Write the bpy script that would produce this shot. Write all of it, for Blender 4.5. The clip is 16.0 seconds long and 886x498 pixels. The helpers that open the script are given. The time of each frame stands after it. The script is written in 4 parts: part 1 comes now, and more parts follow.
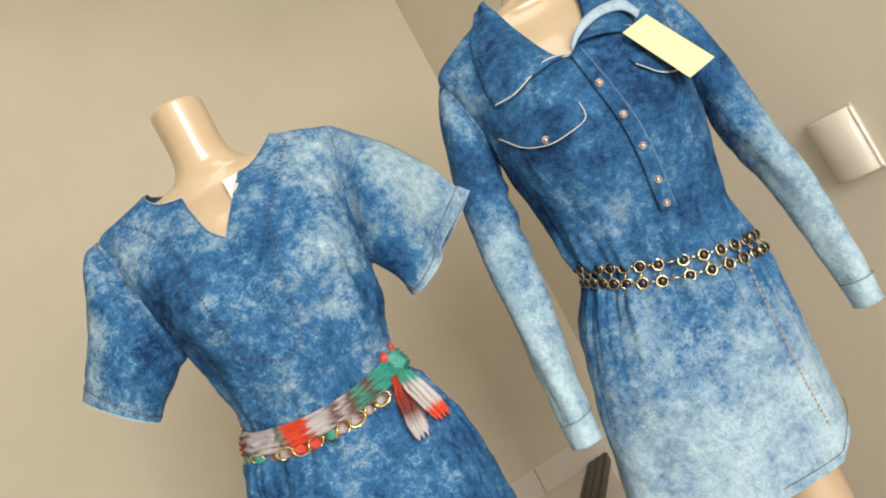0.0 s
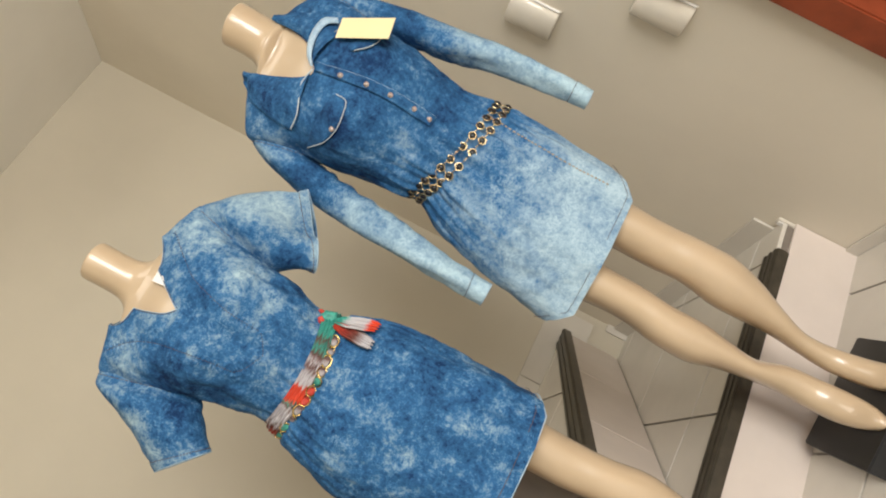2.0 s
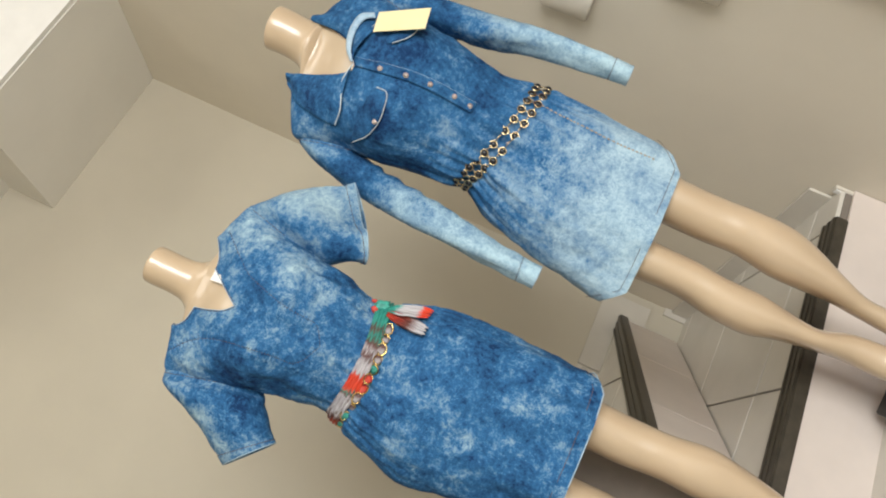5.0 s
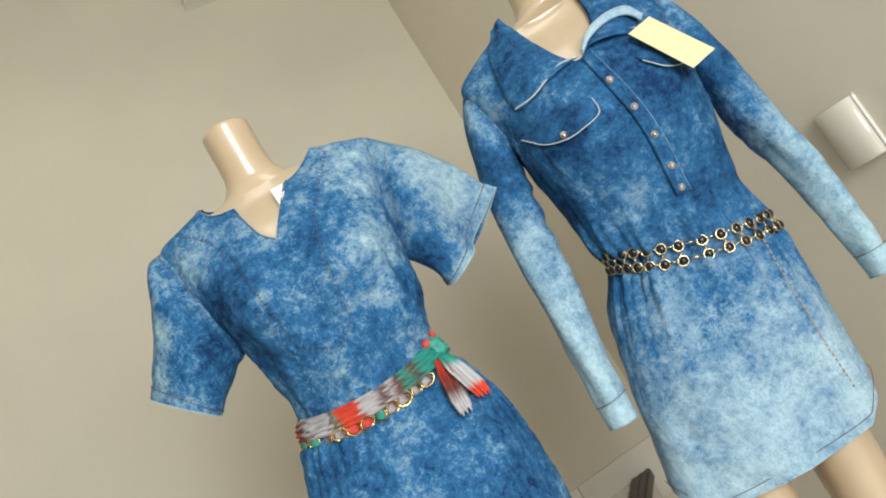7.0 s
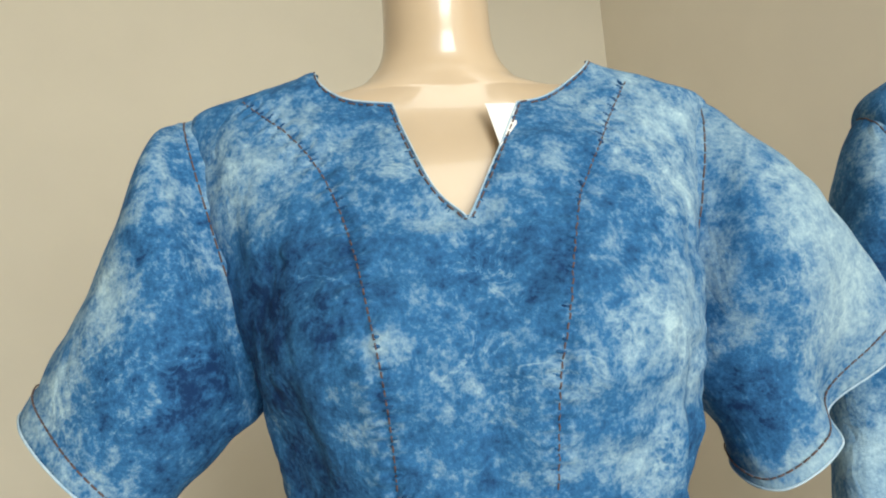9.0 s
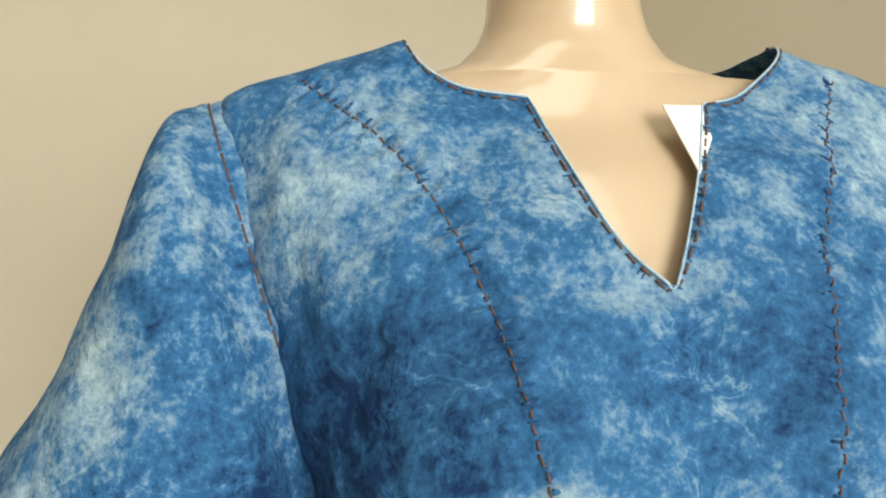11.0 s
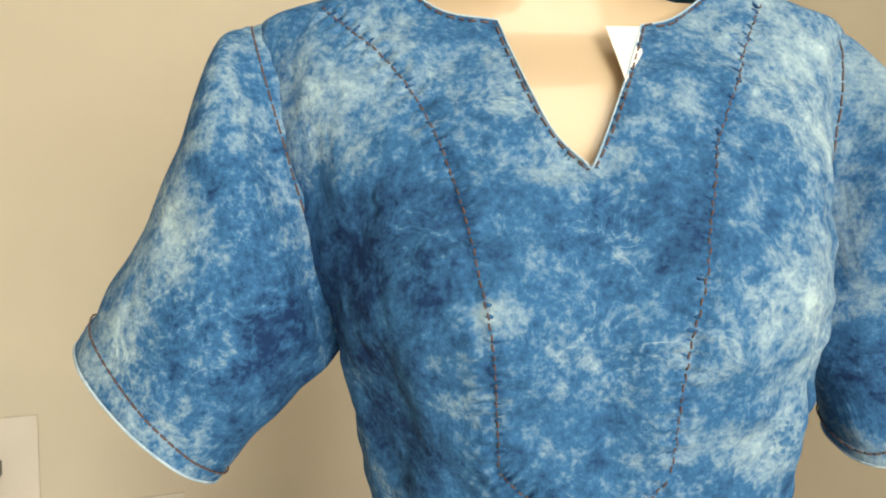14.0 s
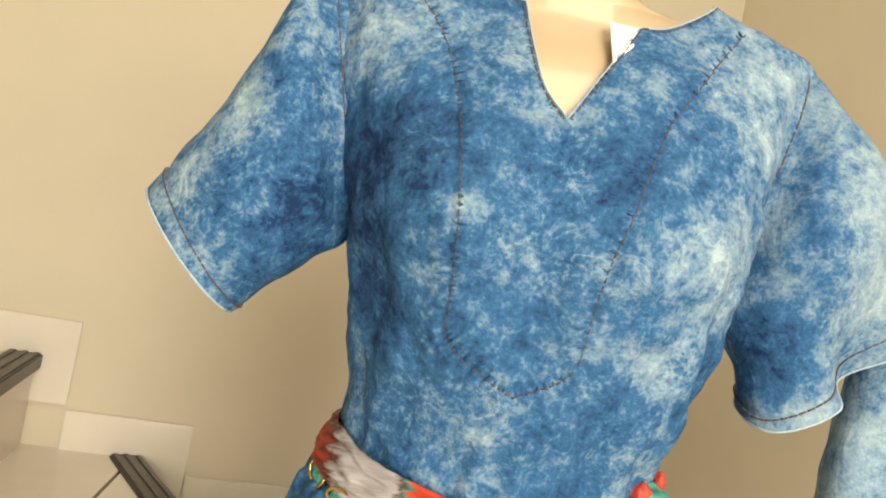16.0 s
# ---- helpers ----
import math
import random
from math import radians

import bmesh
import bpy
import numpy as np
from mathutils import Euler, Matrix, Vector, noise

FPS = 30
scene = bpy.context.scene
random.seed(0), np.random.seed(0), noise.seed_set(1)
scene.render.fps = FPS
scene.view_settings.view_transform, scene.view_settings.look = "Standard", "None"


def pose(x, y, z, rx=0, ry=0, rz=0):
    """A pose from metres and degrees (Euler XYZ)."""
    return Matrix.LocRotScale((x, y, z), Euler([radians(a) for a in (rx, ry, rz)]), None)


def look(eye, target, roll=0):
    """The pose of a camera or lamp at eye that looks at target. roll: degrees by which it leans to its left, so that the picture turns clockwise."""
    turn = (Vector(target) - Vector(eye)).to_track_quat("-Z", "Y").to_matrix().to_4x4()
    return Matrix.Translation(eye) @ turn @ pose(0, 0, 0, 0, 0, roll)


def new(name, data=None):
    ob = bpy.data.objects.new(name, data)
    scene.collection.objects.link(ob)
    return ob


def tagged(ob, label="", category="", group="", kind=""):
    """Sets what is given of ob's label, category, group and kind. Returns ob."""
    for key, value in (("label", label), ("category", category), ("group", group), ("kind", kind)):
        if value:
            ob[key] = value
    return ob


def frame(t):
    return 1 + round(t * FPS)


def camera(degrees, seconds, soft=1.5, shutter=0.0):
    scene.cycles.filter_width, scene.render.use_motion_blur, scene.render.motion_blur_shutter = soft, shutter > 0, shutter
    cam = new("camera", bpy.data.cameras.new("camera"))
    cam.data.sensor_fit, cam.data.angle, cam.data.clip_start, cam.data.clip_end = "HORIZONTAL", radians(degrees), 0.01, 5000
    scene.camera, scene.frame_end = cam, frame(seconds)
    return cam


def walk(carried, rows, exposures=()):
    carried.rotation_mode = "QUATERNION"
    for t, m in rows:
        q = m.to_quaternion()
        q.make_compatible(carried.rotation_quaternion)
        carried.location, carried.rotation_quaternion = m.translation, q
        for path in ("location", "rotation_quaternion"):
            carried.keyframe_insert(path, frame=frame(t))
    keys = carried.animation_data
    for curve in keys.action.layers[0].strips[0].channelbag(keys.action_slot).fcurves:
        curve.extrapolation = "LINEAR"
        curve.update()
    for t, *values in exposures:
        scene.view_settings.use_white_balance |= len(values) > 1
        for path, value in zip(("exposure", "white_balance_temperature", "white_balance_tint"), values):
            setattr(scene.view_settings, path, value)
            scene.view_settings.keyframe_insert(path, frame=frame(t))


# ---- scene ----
cam = camera(60.1, 16.0, soft=2.0)
PATH = [
    (0, (-1.146, -2.42, 1.617), (-0.473, -0.541, 1.759), -27.9),
    (0.5, (-1.155, -2.554, 1.543), (-0.551, -0.654, 1.702), -40.7),
    (1, (-1.22, -2.643, 1.498), (-0.521, -0.776, 1.666), -52.8),
    (1.5, (-1.279, -2.734, 1.449), (-0.521, -0.889, 1.59), -59.2),
    (2, (-1.322, -2.801, 1.407), (-0.49, -0.983, 1.477), -62.4),
    (2.5, (-1.352, -2.825, 1.377), (-0.542, -0.999, 1.466), -64.7),
    (3, (-1.343, -2.834, 1.373), (-0.549, -1.006, 1.538), -66.9),
    (5.5, (-1.348, -2.768, 1.396), (-0.59, -0.93, 1.613), -64.3),
    (6, (-1.292, -2.686, 1.449), (-0.582, -0.834, 1.704), -58.5),
    (6.5, (-1.227, -2.582, 1.503), (-0.599, -0.705, 1.788), -46.9),
    (7, (-1.215, -2.473, 1.537), (-0.547, -0.611, 1.836), -31.2),
    (7.5, (-1.267, -2.255, 1.601), (-0.433, -0.46, 1.882), -16.7),
    (8, (-1.286, -2.078, 1.665), (-0.448, -0.275, 1.884), -7.7),
    (8.5, (-1.245, -1.946, 1.711), (-0.475, -0.117, 1.957), -5.6),
    (9, (-1.203, -1.82, 1.755), (-0.53, 0.044, 2.03), -4.5),
    (9.5, (-1.21, -1.721, 1.778), (-0.51, 0.119, 2.132), -3.9),
    (12, (-1.247, -1.645, 1.841), (-0.415, 0.173, 1.824), -1.9),
    (12.5, (-1.252, -1.678, 1.834), (-0.448, 0.153, 1.795), -1.2),
    (13, (-1.255, -1.704, 1.829), (-0.503, 0.149, 1.787), -0.5),
    (13.5, (-1.258, -1.728, 1.815), (-0.541, 0.137, 1.741), -0.3),
    (14, (-1.239, -1.757, 1.802), (-0.574, 0.129, 1.752), -1.4),
    (14.5, (-1.203, -1.779, 1.791), (-0.569, 0.118, 1.766), -2.0),
    (15, (-1.179, -1.808, 1.782), (-0.57, 0.097, 1.804), -0.9),
    (15.5, (-1.181, -1.845, 1.766), (-0.649, 0.083, 1.796), 1.4),
    (15.8, (-1.202, -1.858, 1.745), (-0.703, 0.078, 1.771), 5.9),
    (16, (-1.227, -1.872, 1.724), (-0.706, 0.059, 1.769), 11.2),
]
walk(cam, [(t, look(eye, target, roll)) for t, eye, target, roll in PATH],
     exposures=[(0.0, 0.06, 6800.0, 9.0), (1.5, -0.10, 6700.0, 10.0), (3.0, -0.10, 6700.0, 10.0), (5.5, -0.06, 6200.0, 7.0), (7.0, -0.04, 6100.0, 4.0), (9.5, 0.10, 6350.0, 4.0), (12.0, 0.17, 6900.0, 6.0), (14.5, 0.30, 7500.0, 7.0), (16.0, 0.33, 8000.0, 8.0)])

# ---- world and light ----
world = bpy.data.worlds.new("world")
scene.world = world
world.use_nodes = True
wn, wl = world.node_tree.nodes, world.node_tree.links
sky = wn.new("ShaderNodeTexSky")
sky.sky_type, sky.sun_disc = "NISHITA", False
sky.sun_elevation, sky.sun_rotation = radians(40), radians(200)
wl.new(sky.outputs[0], wn["Background"].inputs[0])
wn["Background"].inputs[1].default_value = 0.12


def area(name, eye, target, sx, sy, watts, col):
    d = bpy.data.lights.new(name, "AREA")
    d.shape, d.size, d.size_y, d.energy, d.color = "RECTANGLE", sx, sy, watts, col
    ob = new(name, d)
    ob.matrix_world = look(eye, target)
    return ob


area("shopfront_daylight", (-1.0, -4.75, 1.95), (-0.9, 0.0, 1.2), 1.3, 2.1, 122, (1.0, 0.98, 0.95))
area("stairwell_daylight", (-0.9, -2.9, 4.9), (-0.9, -2.4, 0.0), 1.6, 1.6, 30, (1.0, 0.96, 0.90))


# ---- materials ----
class Nodes:
    def __init__(self, name, rough=0.6, metal=0.0, spec=0.5):
        self.mat = bpy.data.materials.new(name)
        self.mat.use_nodes = True
        self.t = self.mat.node_tree
        self.b = self.t.nodes["Principled BSDF"]
        self.b.inputs["Roughness"].default_value = rough
        self.b.inputs["Metallic"].default_value = metal
        self.b.inputs["Specular IOR Level"].default_value = spec
        self.co = self.t.nodes.new("ShaderNodeTexCoord").outputs["Object"]

    def add(self, kind, **props):
        n = self.t.nodes.new(kind)
        for k, v in props.items():
            n.inputs[k].default_value = v
        return n

    def link(self, a, b):
        self.t.links.new(a, b)

    def noise(self, scale, detail=4.0, rough=0.55, dist=0.0, co=None, stretch=None):
        n = self.add("ShaderNodeTexNoise", Scale=scale, Detail=detail, Roughness=rough, Distortion=dist)
        src = co or self.co
        if stretch:
            m = self.add("ShaderNodeMapping")
            m.inputs["Scale"].default_value = stretch
            self.link(src, m.inputs["Vector"])
            src = m.outputs[0]
        self.link(src, n.inputs["Vector"])
        return n.outputs[0]

    def ramp(self, fac, stops):
        r = self.add("ShaderNodeValToRGB")
        e = r.color_ramp.elements
        while len(e) < len(stops):
            e.new(0.5)
        for k, (pos, col) in zip(e, stops):
            k.position, k.color = pos, (*col, 1.0)
        self.link(fac, r.inputs[0])
        return r.outputs[0]

    def mix(self, fac, a, b, mode="MIX"):
        m = self.t.nodes.new("ShaderNodeMix")
        m.data_type, m.blend_type = "RGBA", mode
        for sock, v in ((m.inputs[0], fac), (m.inputs[6], a), (m.inputs[7], b)):
            if isinstance(v, (int, float)):
                sock.default_value = v
            elif isinstance(v, tuple):
                sock.default_value = (*v, 1.0)
            else:
                self.link(v, sock)
        return m.outputs[2]

    def math(self, op, a, b=0.0, c=0.0):
        m = self.t.nodes.new("ShaderNodeMath")
        m.operation = op
        for sock, v in zip(m.inputs, (a, b, c)):
            if isinstance(v, (int, float)):
                sock.default_value = v
            else:
                self.link(v, sock)
        return m.outputs[0]

    def bump(self, h, strength, dist=0.002):
        b = self.add("ShaderNodeBump", Strength=strength, Distance=dist)
        self.link(h, b.inputs["Height"])
        self.link(b.outputs[0], self.b.inputs["Normal"])

    def colour(self, c):
        if isinstance(c, tuple):
            self.b.inputs["Base Color"].default_value = (*c, 1.0)
        else:
            self.link(c, self.b.inputs["Base Color"])
        return self


def plain(name, col, rough=0.5, metal=0.0, vary=0.12, scale=14.0, spec=0.5, bump=0.0):
    n = Nodes(name, rough, metal, spec)
    k = n.noise(scale, 5.0)
    dark, light = tuple(c * (1 - vary) for c in col), tuple(min(1, c * (1 + vary)) for c in col)
    n.colour(n.ramp(k, [(0.3, dark), (0.7, light)]))
    if bump:
        n.bump(n.noise(scale * 12, 3.0), bump)
    return n.mat


def denim(name, seed, dark, mid, light, bias=0.0, fade=None, gain=1.0, spots=(), bands=()):
    """Acid-washed denim: cloudy bleach, crackled wisps, fine speckle and a twill weave. fade and bands: bleaching by
    height (low, high, amount low, amount high);
    spots: bleached or dark dye stains, some with painted light or shade in them (u, y, z, radius, amount)."""
    n = Nodes(name, 0.85, 0.0, 0.2)
    m = n.add("ShaderNodeMapping")
    m.inputs["Location"].default_value = (seed, seed * 1.7, seed * 0.6)
    n.link(n.co, m.inputs["Vector"])
    co = m.outputs[0]
    warp = n.t.nodes.new("ShaderNodeTexNoise")
    warp.inputs["Scale"].default_value, warp.inputs["Detail"].default_value = 30.0, 3.0
    n.link(co, warp.inputs["Vector"])
    shift = n.t.nodes.new("ShaderNodeVectorMath")
    shift.operation = "MULTIPLY_ADD"
    shift.inputs[1].default_value = (0.014, 0.014, 0.014)
    n.link(warp.outputs[1], shift.inputs[0])
    n.link(co, shift.inputs[2])
    bent = shift.outputs[0]
    v = None
    for scale, detail, rough, k, src in ((10.0, 2.0, 0.5, 0.55, co), (30.0, 5.0, 0.62, 0.75, bent), (95.0, 5.0, 0.68, 0.82, bent), (340.0, 3.0, 0.6, 0.45, co)):
        d = n.math("MULTIPLY", n.math("SUBTRACT", n.noise(scale, detail, rough, 0.0, src), 0.5), k * gain)
        v = d if v is None else n.math("ADD", v, d)
    # thin bleached wisps where a second noise crosses its middle
    ridge = n.math("ABSOLUTE", n.math("SUBTRACT", n.noise(46.0, 4.0, 0.6, 0.8, bent), 0.5))
    wisp = n.math("MAXIMUM", n.math("SUBTRACT", 1.0, n.math("MULTIPLY", ridge, 22.0)), 0.0)
    mask = n.math("MAXIMUM", n.math("MULTIPLY", n.math("SUBTRACT", n.noise(17.0, 2.0, 0.5, 0.0, co), 0.47), 3.0), 0.0)
    v = n.math("MULTIPLY_ADD", n.math("MULTIPLY", wisp, mask), 0.30 * gain, v)
    v = n.math("ADD", v, 0.44 + bias)
    sep = n.add("ShaderNodeSeparateXYZ")
    n.link(bent, sep.inputs[0])
    for low, high, at_low, at_high in ([fade] if fade else []) + list(bands):
        r = n.t.nodes.new("ShaderNodeMapRange")
        r.interpolation_type = "SMOOTHSTEP"
        for sock, val in zip(r.inputs[1:5], (low + seed * 0.6 + 0.007, high + seed * 0.6 + 0.007, at_low, at_high)):
            sock.default_value = val
        n.link(sep.outputs[2], r.inputs[0])
        v = n.math("ADD", v, r.outputs[0])
    for x, y, z, radius, amount in spots:
        far = n.t.nodes.new("ShaderNodeVectorMath")
        far.operation = "DISTANCE"
        far.inputs[1].default_value = (x + seed + 0.007, y + seed * 1.7 + 0.007, z + seed * 0.6 + 0.007)
        n.link(bent, far.inputs[0])
        r = n.t.nodes.new("ShaderNodeMapRange")
        r.interpolation_type = "SMOOTHSTEP"
        for sock, val in zip(r.inputs[1:5], (radius * 0.15, radius * 1.45, amount, 0.0)):
            sock.default_value = val
        n.link(far.outputs["Value"], r.inputs[0])
        v = n.math("ADD", v, r.outputs[0])
    half = tuple((p * 0.62 + q * 0.38) for p, q in zip(mid, light))
    col = n.ramp(v, [(0.07, dark), (0.41, mid), (0.62, half), (1.0, light)])
    weave = n.noise(900.0, 2.0, 0.5, 0.0, n.co)
    col = n.mix(0.30, col, n.ramp(weave, [(0.3, (0.55, 0.58, 0.62)), (0.7, (1.0, 1.0, 1.0))]), "MULTIPLY")
    n.colour(col)
    crease = n.noise(34.0, 4.0, 0.6, 0.6, co, (1.0, 1.0, 0.7))
    n.bump(n.math("ADD", n.math("MULTIPLY", crease, 1.0), n.math("MULTIPLY", weave, 0.10)), 0.6, 0.007)
    return n.mat


DARK, MID, LIGHT = (0.005, 0.028, 0.095), (0.032, 0.134, 0.298), (0.45, 0.60, 0.640)
# dye stains; underarm darks and right-hand pales also hold painted shade and light
STAINS_SHADE_A = [(0.020, -0.15, 1.745, 0.045, 0.03), (0.090, -0.14, 1.74, 0.040, 0.04), (0.050, -0.14, 1.80, 0.030, 0.12), (0.105, -0.13, 1.775, 0.055, 0.32), (0.120, -0.08, 1.875, 0.075, 0.24), (0.062, -0.15, 1.765, 0.030, 0.12), (0.0, -0.13, 1.805, 0.045, -0.06), (-0.122, -0.12, 1.768, 0.046, -0.22), (-0.115, -0.08, 1.875, 0.045, 0.10),
            (-0.070, -0.154, 1.762, 0.014, 0.30), (-0.120, -0.11, 1.69, 0.045, -0.22), (0.130, -0.07, 1.67, 0.04, -0.2), (0.070, -0.15, 1.69, 0.035, 0.10), (-0.01, -0.15, 1.73, 0.035, 0.06), (0.0, -0.13, 1.62, 0.09, -0.06)]
STAINS_SHADE_SL = [(-0.262, -0.03, 1.80, 0.030, -0.15), (-0.240, -0.03, 1.85, 0.030, -0.15), (-0.222, -0.075, 1.80, 0.032, 0.34), (-0.205, -0.07, 1.88, 0.040, -0.06), (-0.175, -0.08, 1.735, 0.060, -0.29), (-0.268, -0.06, 1.725, 0.032, 0.12), (-0.18, -0.08, 1.84, 0.030, -0.08), (-0.235, -0.06, 1.705, 0.025, 0.06)]
STAINS_SHADE_SR = [(0.245, -0.09, 1.80, 0.060, 0.30), (0.215, -0.07, 1.88, 0.045, 0.16), (0.160, -0.09, 1.71, 0.042, -0.38), (0.190, -0.1, 1.785, 0.030, -0.05), (0.20, -0.09, 1.67, 0.02, 0.15)]
STAINS_B = [(-0.105, -0.07, 1.885, 0.055, 0.26), (0.11, -0.17, 1.75, 0.055, -0.17), (-0.05, -0.17, 1.76, 0.045, -0.20), (-0.03, -0.15, 1.61, 0.045, 0.20), (-0.085, -0.10, 1.66, 0.045, -0.18),
            (0.02, -0.15, 1.67, 0.03, 0.10), (0.10, -0.13, 1.58, 0.035, -0.10), (0.07, -0.12, 1.44, 0.05, -0.10), (-0.05, -0.12, 1.46, 0.05, 0.12)]
M_DENIM_A = denim("acid_wash_denim_blue", 3.1, DARK, MID, LIGHT, -0.03, (1.45, 1.62, -0.08, 0.0), 1.02, STAINS_SHADE_A, [(1.819, 1.829, -0.10, 0.0), (1.72, 1.80, 0.10, 0.0)])
M_DENIM_SL = denim("acid_wash_denim_short_sleeve", 4.3, DARK, MID, LIGHT, -0.01, None, 1.2, STAINS_SHADE_SL)
# this sleeve's paler bleach also takes in the light from the right
M_DENIM_SR = denim("acid_wash_denim_paler_sleeve", 6.6, DARK, MID, (0.46, 0.60, 0.62), 0.08, None, 0.9, STAINS_SHADE_SR)
M_DENIM_B = denim("acid_wash_denim_ombre", 8.4, DARK, MID, (0.43, 0.58, 0.66), -0.12, (1.22, 1.60, 0.49, 0.0), 0.92, STAINS_B)
M_DENIM_FLAP = denim("dark_denim", 7.7, DARK, MID, LIGHT, -0.20, None, 0.8)
M_DENIM_SLEEVE = denim("acid_wash_denim_sleeve", 5.2, DARK, MID, (0.46, 0.63, 0.70), 0.0, (1.33, 1.76, 0.52, 0.0), 0.9, [(-0.135, -0.08, 1.78, 0.05, -0.16), (-0.17, -0.07, 1.66, 0.035, 0.16), (-0.15, -0.06, 1.90, 0.03, 0.12), (0.24, -0.08, 1.75, 0.045, -0.16), (0.27, -0.08, 1.62, 0.04, 0.10)])
M_DENIM_PALE = denim("pale_denim_lining", 1.2, (0.12, 0.25, 0.42), (0.34, 0.48, 0.60), (0.62, 0.72, 0.76), 0.05)
M_STITCH = plain("brown_thread", (0.10, 0.062, 0.055), 0.8)
M_EDGE = plain("frayed_pale_edge", (0.50, 0.56, 0.58), 0.9, vary=0.25, scale=300)
M_SKIN = plain("mannequin_beige_gloss", (0.52, 0.395, 0.26), 0.32, vary=0.05, scale=6)
for socket, value in (("Coat Weight", 0.7), ("Coat Roughness", 0.10)):
    M_SKIN.node_tree.nodes["Principled BSDF"].inputs[socket].default_value = value
# one wall paint in two brightnesses: uneven light on the walls put into colour
M_WALL_DIM = plain("wall_paint_dim", (0.545, 0.495, 0.395), 0.75, vary=0.035, scale=3.0, bump=0.05)
M_WALL_LIT = plain("wall_paint_lit", (0.72, 0.66, 0.55), 0.75, vary=0.035, scale=3.0, bump=0.05)
M_SOFFIT = plain("white_ceiling_paint", (0.80, 0.77, 0.70), 0.8, vary=0.03, scale=3.0)
M_TILE = plain("white_glazed_tile", (0.62, 0.58, 0.51), 0.22, vary=0.05, scale=5.0)
M_RISER = plain("pinkish_glazed_tile", (0.66, 0.58, 0.52), 0.3, vary=0.06, scale=5.0)
M_GROUT = plain("dark_grout", (0.20, 0.17, 0.14), 0.9)
M_NOSING = plain("dark_brown_rubber_nosing", (0.045, 0.037, 0.025), 0.4, vary=0.3, scale=40)
M_BLACK = plain("black_painted_board", (0.012, 0.012, 0.012), 0.4)
M_WOOD = plain("red_brown_varnished_wood", (0.22, 0.045, 0.018), 0.3, vary=0.4, scale=9)
M_DWOOD = plain("dark_brown_varnished_wood", (0.07, 0.03, 0.016), 0.3, vary=0.4, scale=9)
M_PLASTIC = plain("white_glossy_plastic", (0.68, 0.63, 0.54), 0.10, vary=0.03)
M_FLOOR = plain("cream_floor_tile", (0.70, 0.65, 0.56), 0.3, vary=0.08, scale=4)
M_CARD = plain("pale_yellow_card", (0.80, 0.70, 0.40), 0.6, vary=0.03)
M_PAPER = plain("white_paper_label", (0.82, 0.80, 0.76), 0.7, vary=0.03)
M_GOLD = plain("gold_chain", (0.80, 0.58, 0.22), 0.22, 1.0)
M_SILVER = plain("gilt_metal", (0.62, 0.50, 0.30), 0.25, 1.0)
M_BUTTON = plain("dull_bronze_button", (0.30, 0.25, 0.22), 0.35, 1.0)
M_GEM = plain("black_glass_bead", (0.01, 0.01, 0.012), 0.08)


# ---- mesh helpers ----
def part(name, bm, material, parent=None, label="", smooth=True):
    me = bpy.data.meshes.new(name)
    bm.normal_update()
    bm.to_mesh(me)
    bm.free()
    if smooth:
        for p in me.polygons:
            p.use_smooth = True
    me.materials.append(material)
    ob = new(name, me)
    if parent:
        ob.parent = parent
    if label:
        ob["label"] = label
    return ob


def empty(name, m, label, category, group=""):
    ob = new(name)
    ob.matrix_world = m
    return tagged(ob, label, category, group)


def box_bm(x0, y0, z0, x1, y1, z1, bevel=0.0, bm=None):
    bm2 = bmesh.new()
    bmesh.ops.create_cube(bm2, size=1.0, matrix=Matrix.Translation(((x0 + x1) / 2, (y0 + y1) / 2, (z0 + z1) / 2)) @ Matrix.Diagonal((abs(x1 - x0), abs(y1 - y0), abs(z1 - z0), 1)))
    if bevel:
        bmesh.ops.bevel(bm2, geom=list(bm2.edges), offset=bevel, segments=2, affect="EDGES")
    return bm2


def prism_bm(poly, z0, z1, bevel=0.0):
    bm = bmesh.new()
    lo = [bm.verts.new((x, y, z0)) for x, y in poly]
    hi = [bm.verts.new((x, y, z1)) for x, y in poly]
    n = len(poly)
    bm.faces.new(lo[::-1])
    bm.faces.new(hi)
    for i in range(n):
        bm.faces.new((lo[i], lo[(i + 1) % n], hi[(i + 1) % n], hi[i]))
    bmesh.ops.recalc_face_normals(bm, faces=list(bm.faces))
    if bevel:
        bmesh.ops.bevel(bm, geom=list(bm.edges), offset=bevel, segments=1, affect="EDGES")
    return bm


def tube_bm(pts, radius, sides=8, bm=None, closed=False):
    """A tube along points; radius: one number, or one for each point."""
    bm = bm or bmesh.new()
    pts = [Vector(p) for p in pts]
    n = len(pts)
    rad = radius if hasattr(radius, "__len__") else [radius] * n
    ref, rings = None, []
    for i, p in enumerate(pts):
        a, b = pts[(i - 1) % n if closed else max(i - 1, 0)], pts[(i + 1) % n if closed else min(i + 1, n - 1)]
        d = (b - a).normalized()
        if ref is None:
            ref = Vector((0, 0, 1)) if abs(d.z) < 0.8 else Vector((0, 1, 0))
        s = d.cross(ref).normalized()
        ref = s.cross(d).normalized()
        rings.append([bm.verts.new(p + (s * math.cos(k * 2 * math.pi / sides) + ref * math.sin(k * 2 * math.pi / sides)) * rad[i]) for k in range(sides)])
    for i in range(n if closed else n - 1):
        r0, r1 = rings[i], rings[(i + 1) % n]
        for k in range(sides):
            bm.faces.new((r0[k], r0[(k + 1) % sides], r1[(k + 1) % sides], r1[k]))
    if not closed:
        bm.faces.new(rings[0][::-1])
        bm.faces.new(rings[-1])
    return bm


